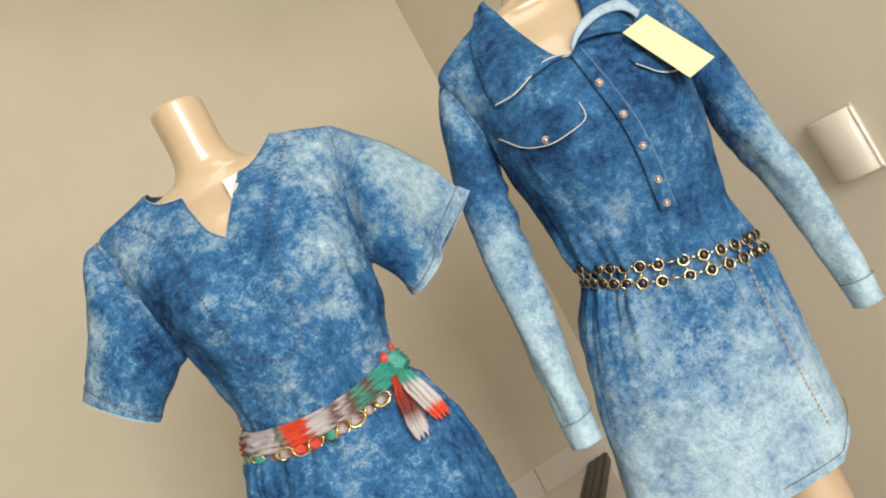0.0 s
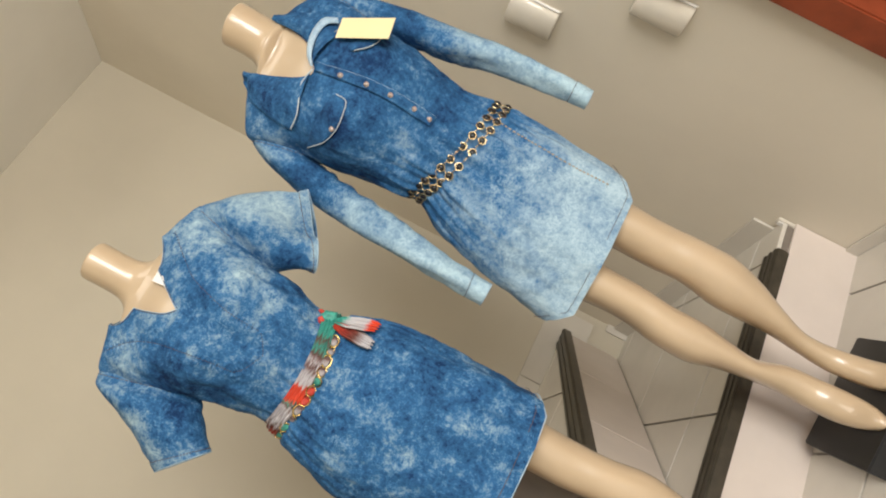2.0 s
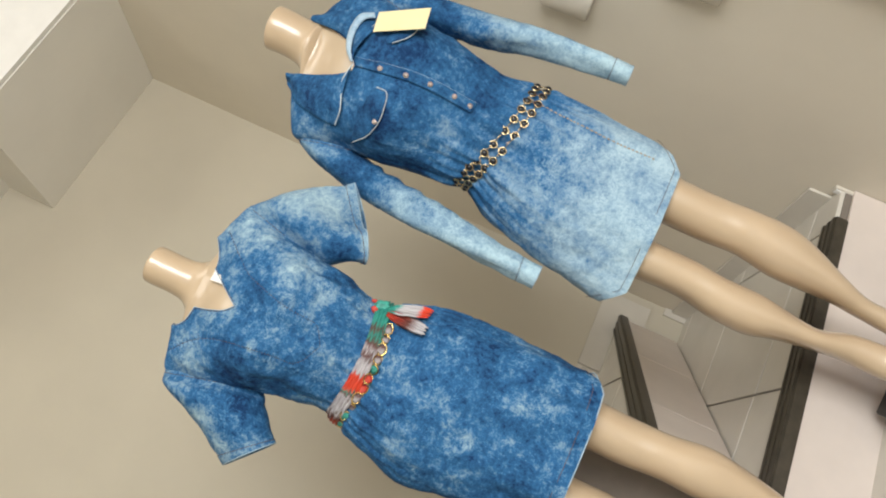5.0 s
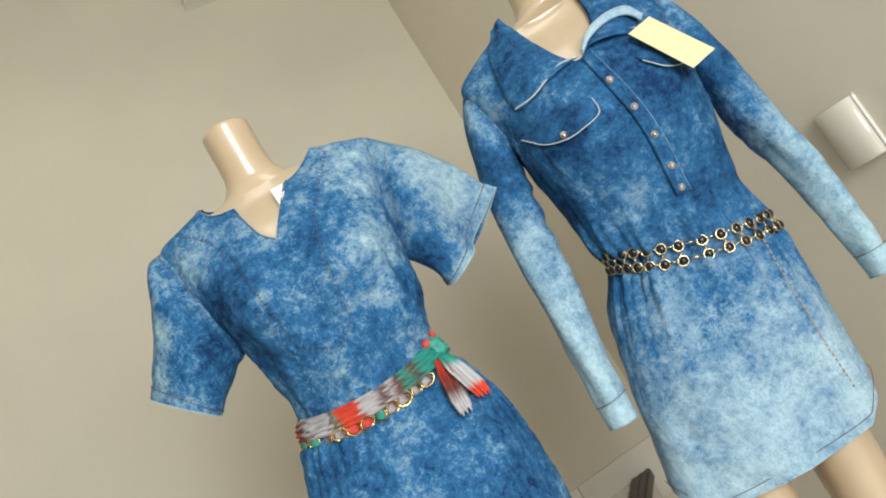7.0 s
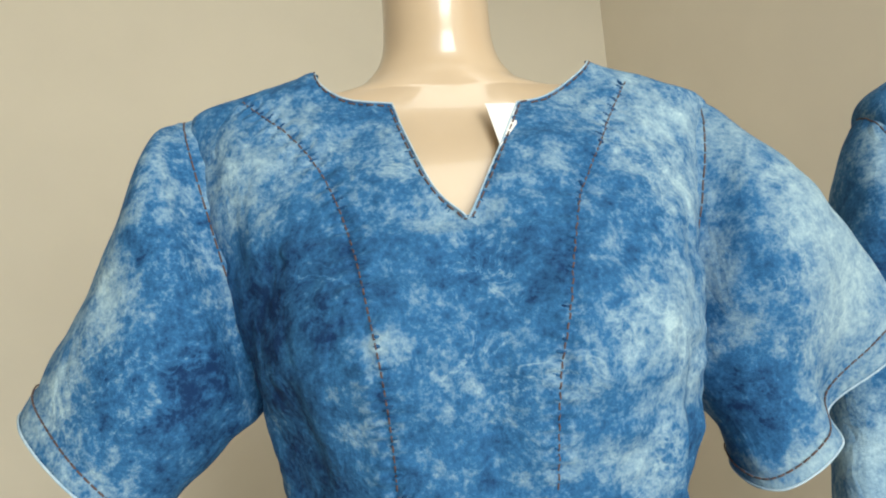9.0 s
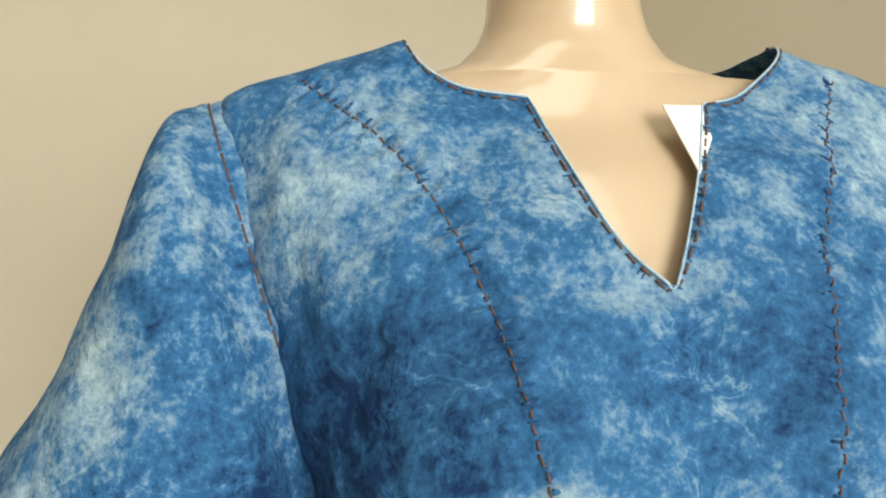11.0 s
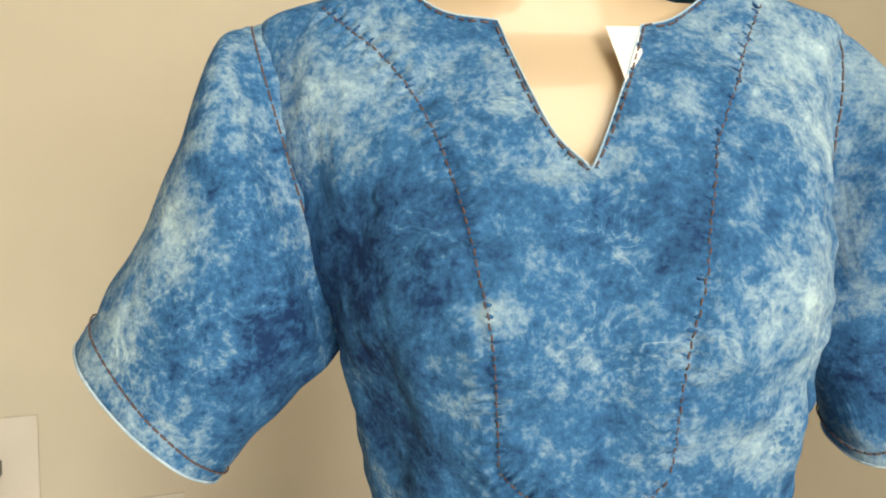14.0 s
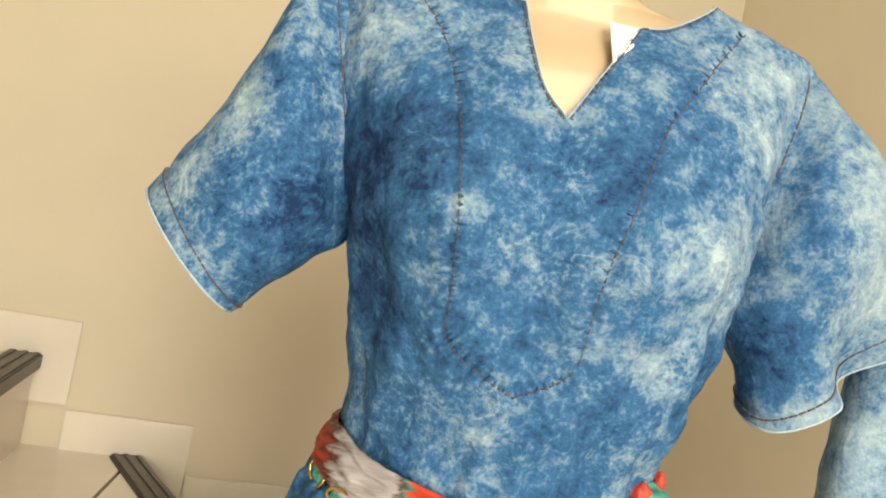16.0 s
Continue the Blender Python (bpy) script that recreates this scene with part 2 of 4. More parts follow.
def spow(v, e):
    return math.copysign(abs(v) ** e, v)


def lerp_table(rows, z):
    """Smooth interpolation in a table of rows (z, values...), z falling or rising."""
    rows = sorted(rows)
    if z <= rows[0][0]:
        return rows[0][1:]
    for i in range(len(rows) - 1):
        if z <= rows[i + 1][0]:
            r = [rows[max(i - 1, 0)], rows[i], rows[i + 1], rows[min(i + 2, len(rows) - 1)]]
            t = (z - r[1][0]) / (r[2][0] - r[1][0])
            out = []
            for k in range(1, len(rows[0])):
                p0, p1, p2, p3 = (q[k] for q in r)
                h = r[2][0] - r[1][0]
                m1 = (p2 - p0) / max(r[2][0] - r[0][0], 1e-6) * h
                m2 = (p3 - p1) / max(r[3][0] - r[1][0], 1e-6) * h
                out.append(p1 * (2 * t**3 - 3 * t**2 + 1) + m1 * (t**3 - 2 * t**2 + t) + p2 * (3 * t**2 - 2 * t**3) + m2 * (t**3 - t**2))
            return tuple(out)
    return rows[-1][1:]


# ---- structure: a stairwell corner behind a shop display ----
def struct(name, bm, mat, label, category="wall", smooth=False):
    return tagged(part(name, bm, mat, None, "", smooth), label, category, kind="structure")


struct("wall_north", box_bm(-5.0, 0.0, -0.2, 0.2, 0.2, 5.4), M_WALL_DIM, "cream painted plaster wall behind the stair")
struct("wall_east", box_bm(0.0, -1.72, -0.2, 0.2, 0.0, 5.4), M_WALL_LIT, "cream painted plaster side wall, paint lightened for the light on it")
struct("wall_east_2", box_bm(0.0, -5.0, -0.2, 0.2, -2.66, 5.4), M_WALL_LIT, "cream painted plaster side wall, paint lightened for the light on it")
struct("wall_east_3", box_bm(0.0, -2.66, 2.62, 0.2, -1.72, 5.4), M_WALL_LIT, "cream painted plaster over the door, paint lightened for the light on it")
struct("wall_west", box_bm(-5.2, -5.0, -0.2, -5.0, 0.2, 5.4), M_WALL_DIM, "cream painted plaster wall", "wall")
struct("wall_south", box_bm(-5.0, -5.2, 3.2, 0.0, -5.0, 5.4), M_WALL_DIM, "cream painted plaster over the shopfront")
struct("wall_south_2", box_bm(-0.3, -5.2, -0.2, 0.0, -5.0, 3.2), M_WALL_DIM, "cream painted plaster beside the shopfront")
struct("wall_south_3", box_bm(-5.0, -5.2, -0.2, -3.8, -5.0, 3.2), M_WALL_DIM, "cream painted plaster beside the shopfront")
struct("floor", box_bm(-5.0, -5.2, -0.2, 0.0, 0.0, 0.0), M_FLOOR, "cream tiled shop floor", "floor")
struct("ceiling", box_bm(-5.0, -5.0, 5.2, 0.0, 0.0, 5.4), M_SOFFIT, "white painted ceiling high above", "ceiling")

# the underside of the flight above, in steps
E = 0.64
soffit = bmesh.new()
for k, (x0, x1, z) in enumerate(((0.0, -0.69, 3.12), (-0.69, -1.04, 3.32), (-1.04, -1.39, 3.52), (-1.39, -1.74, 3.72), (-1.74, -2.09, 3.92), (-2.09, -2.44, 4.12))):
    b = box_bm(x1, -E, z, x0 - (0.001 if k == 0 else 0), -0.001, z + 0.34)
    me = bpy.data.meshes.new("tmp")
    b.to_mesh(me)
    soffit.from_mesh(me)
    b.free()
    bpy.data.meshes.remove(me)
# added white boards: the flight's brightly lit front face, put into colour
lit_front = bmesh.new()
for x0, x1, z in ((0.0, -0.69, 3.12), (-0.69, -1.04, 3.32), (-1.04, -1.39, 3.52), (-1.39, -1.74, 3.72), (-1.74, -2.09, 3.92), (-2.09, -2.44, 4.12)):
    b = box_bm(x1, -E - 0.02, z + 0.004, x0 - 0.001, -E - 0.001, z + 0.5)
    me = bpy.data.meshes.new("tmp")
    b.to_mesh(me)
    lit_front.from_mesh(me)
    b.free()
    bpy.data.meshes.remove(me)
struct("trim", lit_front, M_PAPER, "white board added for the brightly lit front of the flight above", "trim")
struct("ceiling_2", soffit, M_SOFFIT, "stepped white underside of the flight above", "ceiling")

# winding stair
Z3, Z2, Z1, Z0, ZA, ZB = 0.49, 0.70, 0.94, 1.04, 1.157, 1.356
N = (-0.92, -1.148)
STEPS = [
    (Z3, [(0, -1.72), (-0.68, -1.44), (-0.80, -1.95), (-2.0, -1.95), (-2.0, N[1]), N, (0, -1.108)], ((0, -1.72), (-0.68, -1.44))),
    (Z2, [N, (0, -1.108), (0, 0), (-0.123, 0)], (N, (-0.105, -1.112))),
    (Z1, [(-0.918, -1.148), (-0.123, 0), (-0.78, 0)], ((-0.918, -1.148), (-0.123, 0))),
    (Z0, [N, (-0.78, 0), (-1.355, 0)], (N, (-0.78, 0))),
    (ZA, [(-1.2, -1.148), N, (-1.355, 0), (-1.60, 0), (-1.60, -1.148)], (N, (-1.355, 0))),
    (ZB, [(-1.86, -1.148), (-1.60, -1.148), (-1.60, 0), (-1.86, 0)], ((-1.60, -1.148), (-1.60, 0))),
    (ZB + 0.2, [(-2.12, -1.148), (-1.86, -1.148), (-1.86, 0), (-2.12, 0)], ((-1.86, -1.148), (-1.86, 0))),
]


def clip(poly, nx, ny, d):
    """The part of a flat polygon where nx * x + ny * y <= d."""
    out = []
    for (x0, y0), (x1, y1) in zip(poly, poly[1:] + poly[:1]):
        s0, s1 = nx * x0 + ny * y0 - d, nx * x1 + ny * y1 - d
        if s0 <= 0:
            out.append((x0, y0))
        if s0 * s1 < 0:
            k = s0 / (s0 - s1)
            out.append((x0 + (x1 - x0) * k, y0 + (y1 - y0) * k))
    return out


def poly_area(p):
    return 0.5 * sum(x0 * y1 - x1 * y0 for (x0, y0), (x1, y1) in zip(p, p[1:] + p[:1]))


def tile_floor(poly, z, parent, origin, ang, size, gap, mat):
    """Tiles of a square grid laid on a polygon, each with its joints."""
    c, s = math.cos(ang), math.sin(ang)
    us = [((x - origin[0]) * c + (y - origin[1]) * s, -(x - origin[0]) * s + (y - origin[1]) * c) for x, y in poly]
    for i in range(math.floor(min(u for u, v in us) / size), math.ceil(max(u for u, v in us) / size)):
        for j in range(math.floor(min(v for u, v in us) / size), math.ceil(max(v for u, v in us) / size)):
            p = us
            for nx, ny, d in ((1, 0, (i + 1) * size - gap), (-1, 0, -i * size - gap), (0, 1, (j + 1) * size - gap), (0, -1, -j * size - gap)):
                p = clip(p, nx, ny, d) if len(p) > 2 else []
            if len(p) > 2 and abs(poly_area(p)) > 4e-4:
                q = [(origin[0] + u * c - v * s, origin[1] + u * s + v * c) for u, v in p]
                part("tile", prism_bm(q, z - 0.012, z, 0.0012), mat, parent, smooth=False)


def strip_on(a, b, nrm, z0, z1, thick, parent, name, mat, piece=0.30, gap=0.0015, label=""):
    """Upright tiles along a line from a to b."""
    a, b = Vector((*a, 0)), Vector((*b, 0))
    d = (b - a).normalized()
    L = (b - a).length
    k = max(1, round(L / piece))
    m = Matrix((d, Vector((*nrm, 0)), Vector((0, 0, 1)))).transposed().to_4x4()
    m.translation = a
    for i in range(k):
        bm = box_bm(i * L / k + gap, 0.0015, z0, (i + 1) * L / k - gap, thick, z1, 0.0012)
        bmesh.ops.transform(bm, matrix=m, verts=list(bm.verts))
        bmesh.ops.recalc_face_normals(bm, faces=list(bm.faces))
        part(name, bm, mat, parent, label, smooth=False)


stair = tagged(new("winding_stair"), "winding stair with white tiled treads and dark nosings", "stair", kind="structure")
for z, poly, (a, b) in STEPS:
    part("step", prism_bm(poly, 0.0, z - 0.0125), M_GROUT, stair, "grouted step core", smooth=False)
    tile_floor(poly, z, stair, (-0.503, -0.474), -0.13, 0.45, 0.0034, M_TILE)
    va, vb = Vector((*a, 0)), Vector((*b, 0))
    d = (vb - va).normalized()
    inside = sum((Vector((*p, 0)) for p in poly), Vector()) / len(poly)
    nrm = Vector((-d.y, d.x, 0))
    if (inside - va).dot(nrm) > 0:
        nrm = -nrm
    L = (vb - va).length
    strip_on(a, (0, -1.108) if z == Z2 else b, (nrm.x, nrm.y), z - 0.235, z - 0.03, 0.010, stair, "riser", M_RISER, 0.42, label="pinkish glazed riser tile")
    m = Matrix((d, nrm, Vector((0, 0, 1)))).transposed().to_4x4()
    m.translation = va
    bm = box_bm(0.004, -0.050, z - 0.028, L - 0.004, 0.022, z + 0.006, 0.003)
    for off in (-0.038, -0.014, 0.010):
        me = bpy.data.meshes.new("tmp")
        q = box_bm(0.006, off - 0.006, z + 0.006, L - 0.006, off + 0.006, z + 0.0082, 0.001)
        q.to_mesh(me)
        bm.from_mesh(me)
        q.free()
        bpy.data.meshes.remove(me)
    bmesh.ops.transform(bm, matrix=m, verts=list(bm.verts))
    bmesh.ops.recalc_face_normals(bm, faces=list(bm.faces))
    part("nosing", bm, M_NOSING, stair, "dark brown ribbed nosing", smooth=False)

# skirting tiles that follow the steps
skirting = tagged(new("baseboard"), "pale tile skirting stepping up along the walls", "baseboard", kind="structure")
H = 0.088
for x0, x1, z in ((-1.86, -2.12, ZB + 0.2), (-1.60, -1.86, ZB), (-1.32, -1.60, ZA), (-0.78, -1.32, Z0), (-0.123, -0.78, Z1), (-0.012, -0.123, Z2)):
    strip_on((x1 + 0.09, 0), (x0 + (0.09 if x0 < -0.1 else 0.05), 0), (0, -1), z - 0.10, z + H, 0.011, skirting, "skirting_tile", M_TILE)
for y0, y1, z in ((-0.012, -1.06, Z2), (-1.063, -1.70, Z3)):
    strip_on((0, y1), (0, y0), (-1, 0), z - 0.10 if z == Z2 else z, z + (0.062 if z == Z2 else 0.035), 0.010, skirting, "skirting_tile", M_TILE)

# white plastic covers, a cable trunking and the door on the side wall
def wall_cover(y0, y1, z0, z1, depth, label):
    """A rounded, glossy cover that bulges from the wall."""
    ob = tagged(new("wall_cover"), label, "cover", "covers on the side wall")
    bm = bmesh.new()
    n, rings = 18, []
    for z in (z0, z0 + 0.003, z1 - 0.003, z1):
        k = 0.94 if z in (z0, z1) else 1.0
        rings.append([bm.verts.new((-depth * k * math.sin(math.pi * j / n) ** 0.6, (y0 + y1) / 2 + (y1 - y0) / 2 * k * math.cos(math.pi * j / n), z)) for j in range(n + 1)])
    for r0, r1 in zip(rings, rings[1:]):
        for j in range(n):
            bm.faces.new((r0[j], r0[j + 1], r1[j + 1], r1[j]))
    bm.faces.new(rings[0])
    bm.faces.new(rings[-1][::-1])
    bmesh.ops.recalc_face_normals(bm, faces=list(bm.faces))
    part("cover", bm, M_PLASTIC, ob, "glossy white rounded cover")
    part("back_plate", box_bm(-0.006, y0 - 0.004, z0 - 0.004, -0.0005, y1 + 0.004, z1 + 0.004, 0.002), M_PLASTIC, ob, smooth=False)
    # white strip in place of the highlight along the cover's edge
    part("edge_highlight", box_bm(-0.012, y0 - 0.006, z0 + 0.002, -0.0065, y0 - 0.001, z1 - 0.002, 0.001), M_PAPER, ob, "edge highlight made as a white strip", smooth=False)
    return ob


wall_cover(-1.418, -1.323, 1.483, 1.603, 0.032, "small white glossy plastic wall cover")
wall_cover(-1.612, -1.522, 1.224, 1.344, 0.032, "small white glossy plastic wall cover set lower")
wall_cover(-1.70, -1.645, 1.255, 1.36, 0.04, "narrow white plastic wall cover beside another")
trunk = tagged(new("cable_trunking"), "short white plastic trunking on the side wall", "trunking")
part("channel", box_bm(-0.012, -1.112, 0.552, -0.001, -1.088, 0.716, 0.002), M_PLASTIC, trunk, smooth=False)
part("cover_strip", box_bm(-0.016, -1.109, 0.554, -0.0125, -1.091, 0.714, 0.0015), M_PAPER, trunk, smooth=False)
door = tagged(new("door_1"), "red-brown varnished wooden door in its frame", "door", kind="structure")
part("door_frame", box_bm(-0.03, -1.80, 0.0, 0.12, -1.725, 2.60, 0.004), M_WOOD, door, "red-brown varnished frame", smooth=False)
part("door_frame", box_bm(-0.03, -2.655, 0.0, 0.12, -2.58, 2.60, 0.004), M_WOOD, door, "red-brown varnished frame", smooth=False)
part("door_frame", box_bm(-0.03, -2.58, 2.52, 0.12, -1.80, 2.60, 0.004), M_WOOD, door, "red-brown varnished frame", smooth=False)
part("door_leaf", box_bm(0.02, -2.578, 0.01, 0.06, -1.802, 2.518, 0.003), M_DWOOD, door, "dark brown door leaf", smooth=False)
for za, zb in ((0.2, 1.0), (1.15, 2.3)):
    part("door_panel", box_bm(0.008, -2.46, za, 0.0195, -1.92, zb, 0.006), M_WOOD, door, smooth=False)

# ---- mannequins and dresses ----
def frame_of(c, u):
    u = Vector((u[0], u[1], 0)).normalized()
    back = Vector((-u.y, u.x, 0))
    m = Matrix((u, back, Vector((0, 0, 1)))).transposed().to_4x4()
    m.translation = (c[0], c[1], 0)
    return m


MA = frame_of((-1.0, -1.30), (0.975, -0.22))
MB = frame_of((-0.50, -1.36), (0.92, -0.39))


class Shell:
    """A closed garment or body form: rows of (z, centre, half-width, front, back)."""

    def __init__(self, rows, cy=-0.03, e=0.85, relief=None):
        self.rows, self.cy, self.e, self.relief = rows, cy, e, relief or (lambda th, z, u: 0.0)
        self.cloth = None

    def at(self, th, z, off=0.0):
        cu, a, yf, yb = lerp_table(self.rows, z)
        s, c = math.sin(th), math.cos(th)
        k = self.relief(th, z, cu + a * s) + off
        r = 1 + k / max(a, 0.02)
        dy = (yf if c > 0 else yb) - self.cy
        return Vector((cu + (a + k) * spow(s, self.e), self.cy + (dy + math.copysign(k, dy)) * abs(c) ** self.e, z))

    def front(self, u, z, off=0.0):
        cu, a, yf, yb = lerp_table(self.rows, z)
        w = max(-0.999, min(0.999, (u - cu) / a))
        th = math.asin(spow(w, 1 / self.e))
        p = self.at(th, z, off)
        if self.cloth:
            hit = self.cloth.ray_cast(Vector((u, -1.0, z)), Vector((0, 1, 0)))[0]
            if hit and abs(hit.y - p.y) < 0.05 and hit.y < self.cy:
                return Vector((u, hit.y - off, z))
        return Vector((u, p.y, z))

    def mesh(self, zs, n=128, bottom=None, bm=None):
        bm = bm or bmesh.new()
        rings = []
        for i, z in enumerate(zs):
            ring = []
            for j in range(n):
                th = 2 * math.pi * j / n
                zz = z if bottom is None else bottom(th, z)
                ring.append(bm.verts.new(self.at(th, zz)))
            rings.append(ring)
        for r0, r1 in zip(rings, rings[1:]):
            for j in range(n):
                bm.faces.new((r0[j], r0[(j + 1) % n], r1[(j + 1) % n], r1[j]))
        return bm, rings


def ring_loft(rings, n=40, bm=None):
    """A closed limb: rows of (outer u, z), (inner u, z), y centre, half depth."""
    bm = bm or bmesh.new()
    out = []
    for po, pi, yc, h in rings:
        c = (Vector((po[0], 0, po[1])) + Vector((pi[0], 0, pi[1]))) / 2
        ax = (Vector((po[0], 0, po[1])) - Vector((pi[0], 0, pi[1]))) / 2
        out.append([bm.verts.new(c + ax * spow(math.cos(th), 0.9) + Vector((0, yc + h * spow(math.sin(th), 0.9), 0))) for th in (2 * math.pi * j / n for j in range(n))])
    for r0, r1 in zip(out, out[1:]):
        for j in range(n):
            bm.faces.new((r0[j], r0[(j + 1) % n], r1[(j + 1) % n], r1[j]))
    bm.faces.new(out[0])
    bm.faces.new(out[-1][::-1])
    return bm


def dense(rings, steps):
    """More rings between the given ones, smoothly."""
    rows = [(i, po[0], po[1], pi[0], pi[1], y, h) for i, (po, pi, y, h) in enumerate(rings)]
    out = []
    for k in range(steps + 1):
        a, b, c, d, y, h = lerp_table(rows, k * (len(rings) - 1) / steps)
        out.append(((a, b), (c, d), y, h))
    return out


DRESS_A = [
    (1.112, 0.0, 0.1588, -0.15, 0.11),
    (1.2, 0.0, 0.1607, -0.15, 0.115),
    (1.3, -0.002, 0.1625, -0.152, 0.118),
    (1.42, -0.008, 0.1682, -0.152, 0.115),
    (1.47, -0.006, 0.1607, -0.148, 0.108),
    (1.53, -0.006, 0.1417, -0.135, 0.09),
    (1.565, -0.006, 0.1285, -0.126, 0.075),
    (1.6, -0.006, 0.1143, -0.118, 0.062),
    (1.63, 0.0, 0.1170, -0.128, 0.07),
    (1.66, 0.001, 0.1225, -0.139, 0.075),
    (1.7, 0.002, 0.1310, -0.148, 0.08),
    (1.76, -0.003, 0.1460, -0.155, 0.085),
    (1.83, -0.005, 0.1630, -0.135, 0.085),
    (1.88, -0.006, 0.1735, -0.108, 0.08),
    (1.925, -0.004, 0.1830, -0.075, 0.05),
    (1.941, 0.0, 0.14, -0.070, 0.04),
    (1.955, 0.0, 0.098, -0.066, 0.035),
]
DRESS_B = [
    (1.13, -0.02, 0.1623, -0.12, 0.12),
    (1.2, -0.012, 0.1757, -0.125, 0.12),
    (1.3, 0.003, 0.1719, -0.13, 0.12),
    (1.4, 0.015, 0.1643, -0.13, 0.11),
    (1.46, 0.025, 0.1557, -0.125, 0.1),
    (1.5, 0.032, 0.1452, -0.118, 0.085),
    (1.545, 0.04, 0.1241, -0.112, 0.07),
    (1.6, 0.045, 0.1289, -0.13, 0.075),
    (1.68, 0.047, 0.1432, -0.165, 0.08),
    (1.75, 0.047, 0.1528, -0.18, 0.085),
    (1.82, 0.046, 0.1604, -0.165, 0.085),
    (1.9, 0.045, 0.1738, -0.12, 0.07),
    (1.945, 0.045, 0.1744, -0.085, 0.05),
    (1.975, 0.05, 0.1274, -0.07, 0.045),
    (1.995, 0.058, 0.0833, -0.06, 0.035),
]


def mannequin(name, rows, neck, legs, label, m):
    """One plain form: torso, cut neck, legs and feet."""
    bm = bmesh.new()
    top = rows[-1][0] - 0.022
    sh = Shell([(z, c, a - w, yf + w, yb - w) for z, c, a, yf, yb in rows if z > 1.3 for w in [0.009 + 0.016 * math.exp(-(((z - 1.55) / 0.10) ** 2))]], e=0.9)
    zs = [1.30 + (top - 1.30) * i / 40 for i in range(41)]
    _, rings = sh.mesh(zs, 64, bm=bm)
    # slope into the neck and the flat cut
    (c0, a0, f0, b0) = lerp_table(sh.rows, top)
    rows_n = [(0.0, c0, (f0 + b0) / 2, a0 * 0.98, (b0 - f0) / 2, top)] + [(i + 1.0, *r) for i, r in enumerate(neck)]
    for k in range(1, 49):
        cu, cyy, rx, ry, z = lerp_table(rows_n, k * len(neck) / 48)
        ring = [bm.verts.new((cu + rx * math.sin(2 * math.pi * j / 64), cyy - ry * math.cos(2 * math.pi * j / 64), z)) for j in range(64)]
        for j in range(64):
            bm.faces.new((rings[-1][j], rings[-1][(j + 1) % 64], ring[(j + 1) % 64], ring[j]))
        rings.append(ring)
    bm.faces.new(rings[-1])
    for leg in legs:
        ring_loft(dense(leg, 60), 32, bm)
    bmesh.ops.recalc_face_normals(bm, faces=list(bm.faces))
    ob = part(name, bm, M_SKIN)
    ob.matrix_world = m
    return tagged(ob, label, "mannequin")


NECK_A = [(-0.009, -0.012, 0.070, 0.048, 1.945), (-0.009, -0.014, 0.052, 0.044, 1.956), (-0.009, -0.017, 0.042, 0.042, 1.972), (-0.009, -0.020, 0.039, 0.041, 1.998), (-0.009, -0.026, 0.039, 0.042, 2.046), (-0.009, -0.026, 0.036, 0.039, 2.050)]
NECK_B = [(0.062, -0.02, 0.068, 0.056, 1.988), (0.067, -0.02, 0.055, 0.052, 2.000), (0.070, -0.022, 0.049, 0.050, 2.02), (0.072, -0.026, 0.048, 0.050, 2.05), (0.072, -0.028, 0.049, 0.051, 2.083), (0.072, -0.028, 0.046, 0.048, 2.087)]


LEG_Z = (1.40, 1.15, 1.06, 0.99, 0.91, 0.84, 0.77, 0.70, 0.63, 0.58, 0.555, 0.5365)
LEG_Y = (-0.02, -0.03, -0.035, -0.042, -0.030, -0.010, 0.0, 0.005, 0.0, -0.025, -0.050, -0.055)
LEG_H = (0.075, 0.068, 0.060, 0.056, 0.056, 0.058, 0.050, 0.037, 0.034, 0.050, 0.074, 0.080)


def leg(x_out, x_in):
    """Rows of (outer u, z), (inner u, z), y, half depth from hip to toe."""
    return [((o, z), (i, z), y, h) for z, o, i, y, h in zip(LEG_Z, x_out, x_in, LEG_Y, LEG_H)]


LEGS_B = [leg((-0.130, -0.109, -0.108, -0.120, -0.123, -0.106, -0.095, -0.088, -0.090, -0.091, -0.086, -0.078), (-0.010, -0.023, -0.026, -0.034, -0.034, -0.042, -0.048, -0.028, -0.023, -0.022, -0.026, -0.032)),
          leg((0.140, 0.118, 0.115, 0.116, 0.116, 0.100, 0.072, 0.050, 0.051, 0.057, 0.062, 0.064), (0.030, 0.020, 0.018, 0.019, 0.008, 0.010, 0.013, 0.007, 0.000, 0.001, 0.003, 0.008))]
LEGS_A = [leg((-0.140, -0.125, -0.120, -0.122, -0.130, -0.120, -0.110, -0.100, -0.100, -0.100, -0.096, -0.090), (-0.010, -0.030, -0.031, -0.035, -0.036, -0.040, -0.045, -0.050, -0.050, -0.045, -0.040, -0.042)),
          leg((0.140, 0.121, 0.117, 0.118, 0.128, 0.122, 0.110, 0.094, 0.090, 0.090, 0.090, 0.088), (0.015, 0.025, 0.026, 0.032, 0.030, 0.036, 0.040, 0.043, 0.045, 0.040, 0.040, 0.042))]
mannequin("mannequin", [r for r in DRESS_A if r[0] < 1.9] + [(1.90, -0.002, 0.176, -0.090, 0.072), (1.925, -0.005, 0.150, -0.074, 0.060), (1.956, -0.009, 0.095, -0.066, 0.045)], NECK_A, LEGS_A, "headless glossy beige female mannequin on a black base", MA)
mannequin("mannequin", DRESS_B, NECK_B, LEGS_B, "headless glossy beige female mannequin standing by the stair", MB)


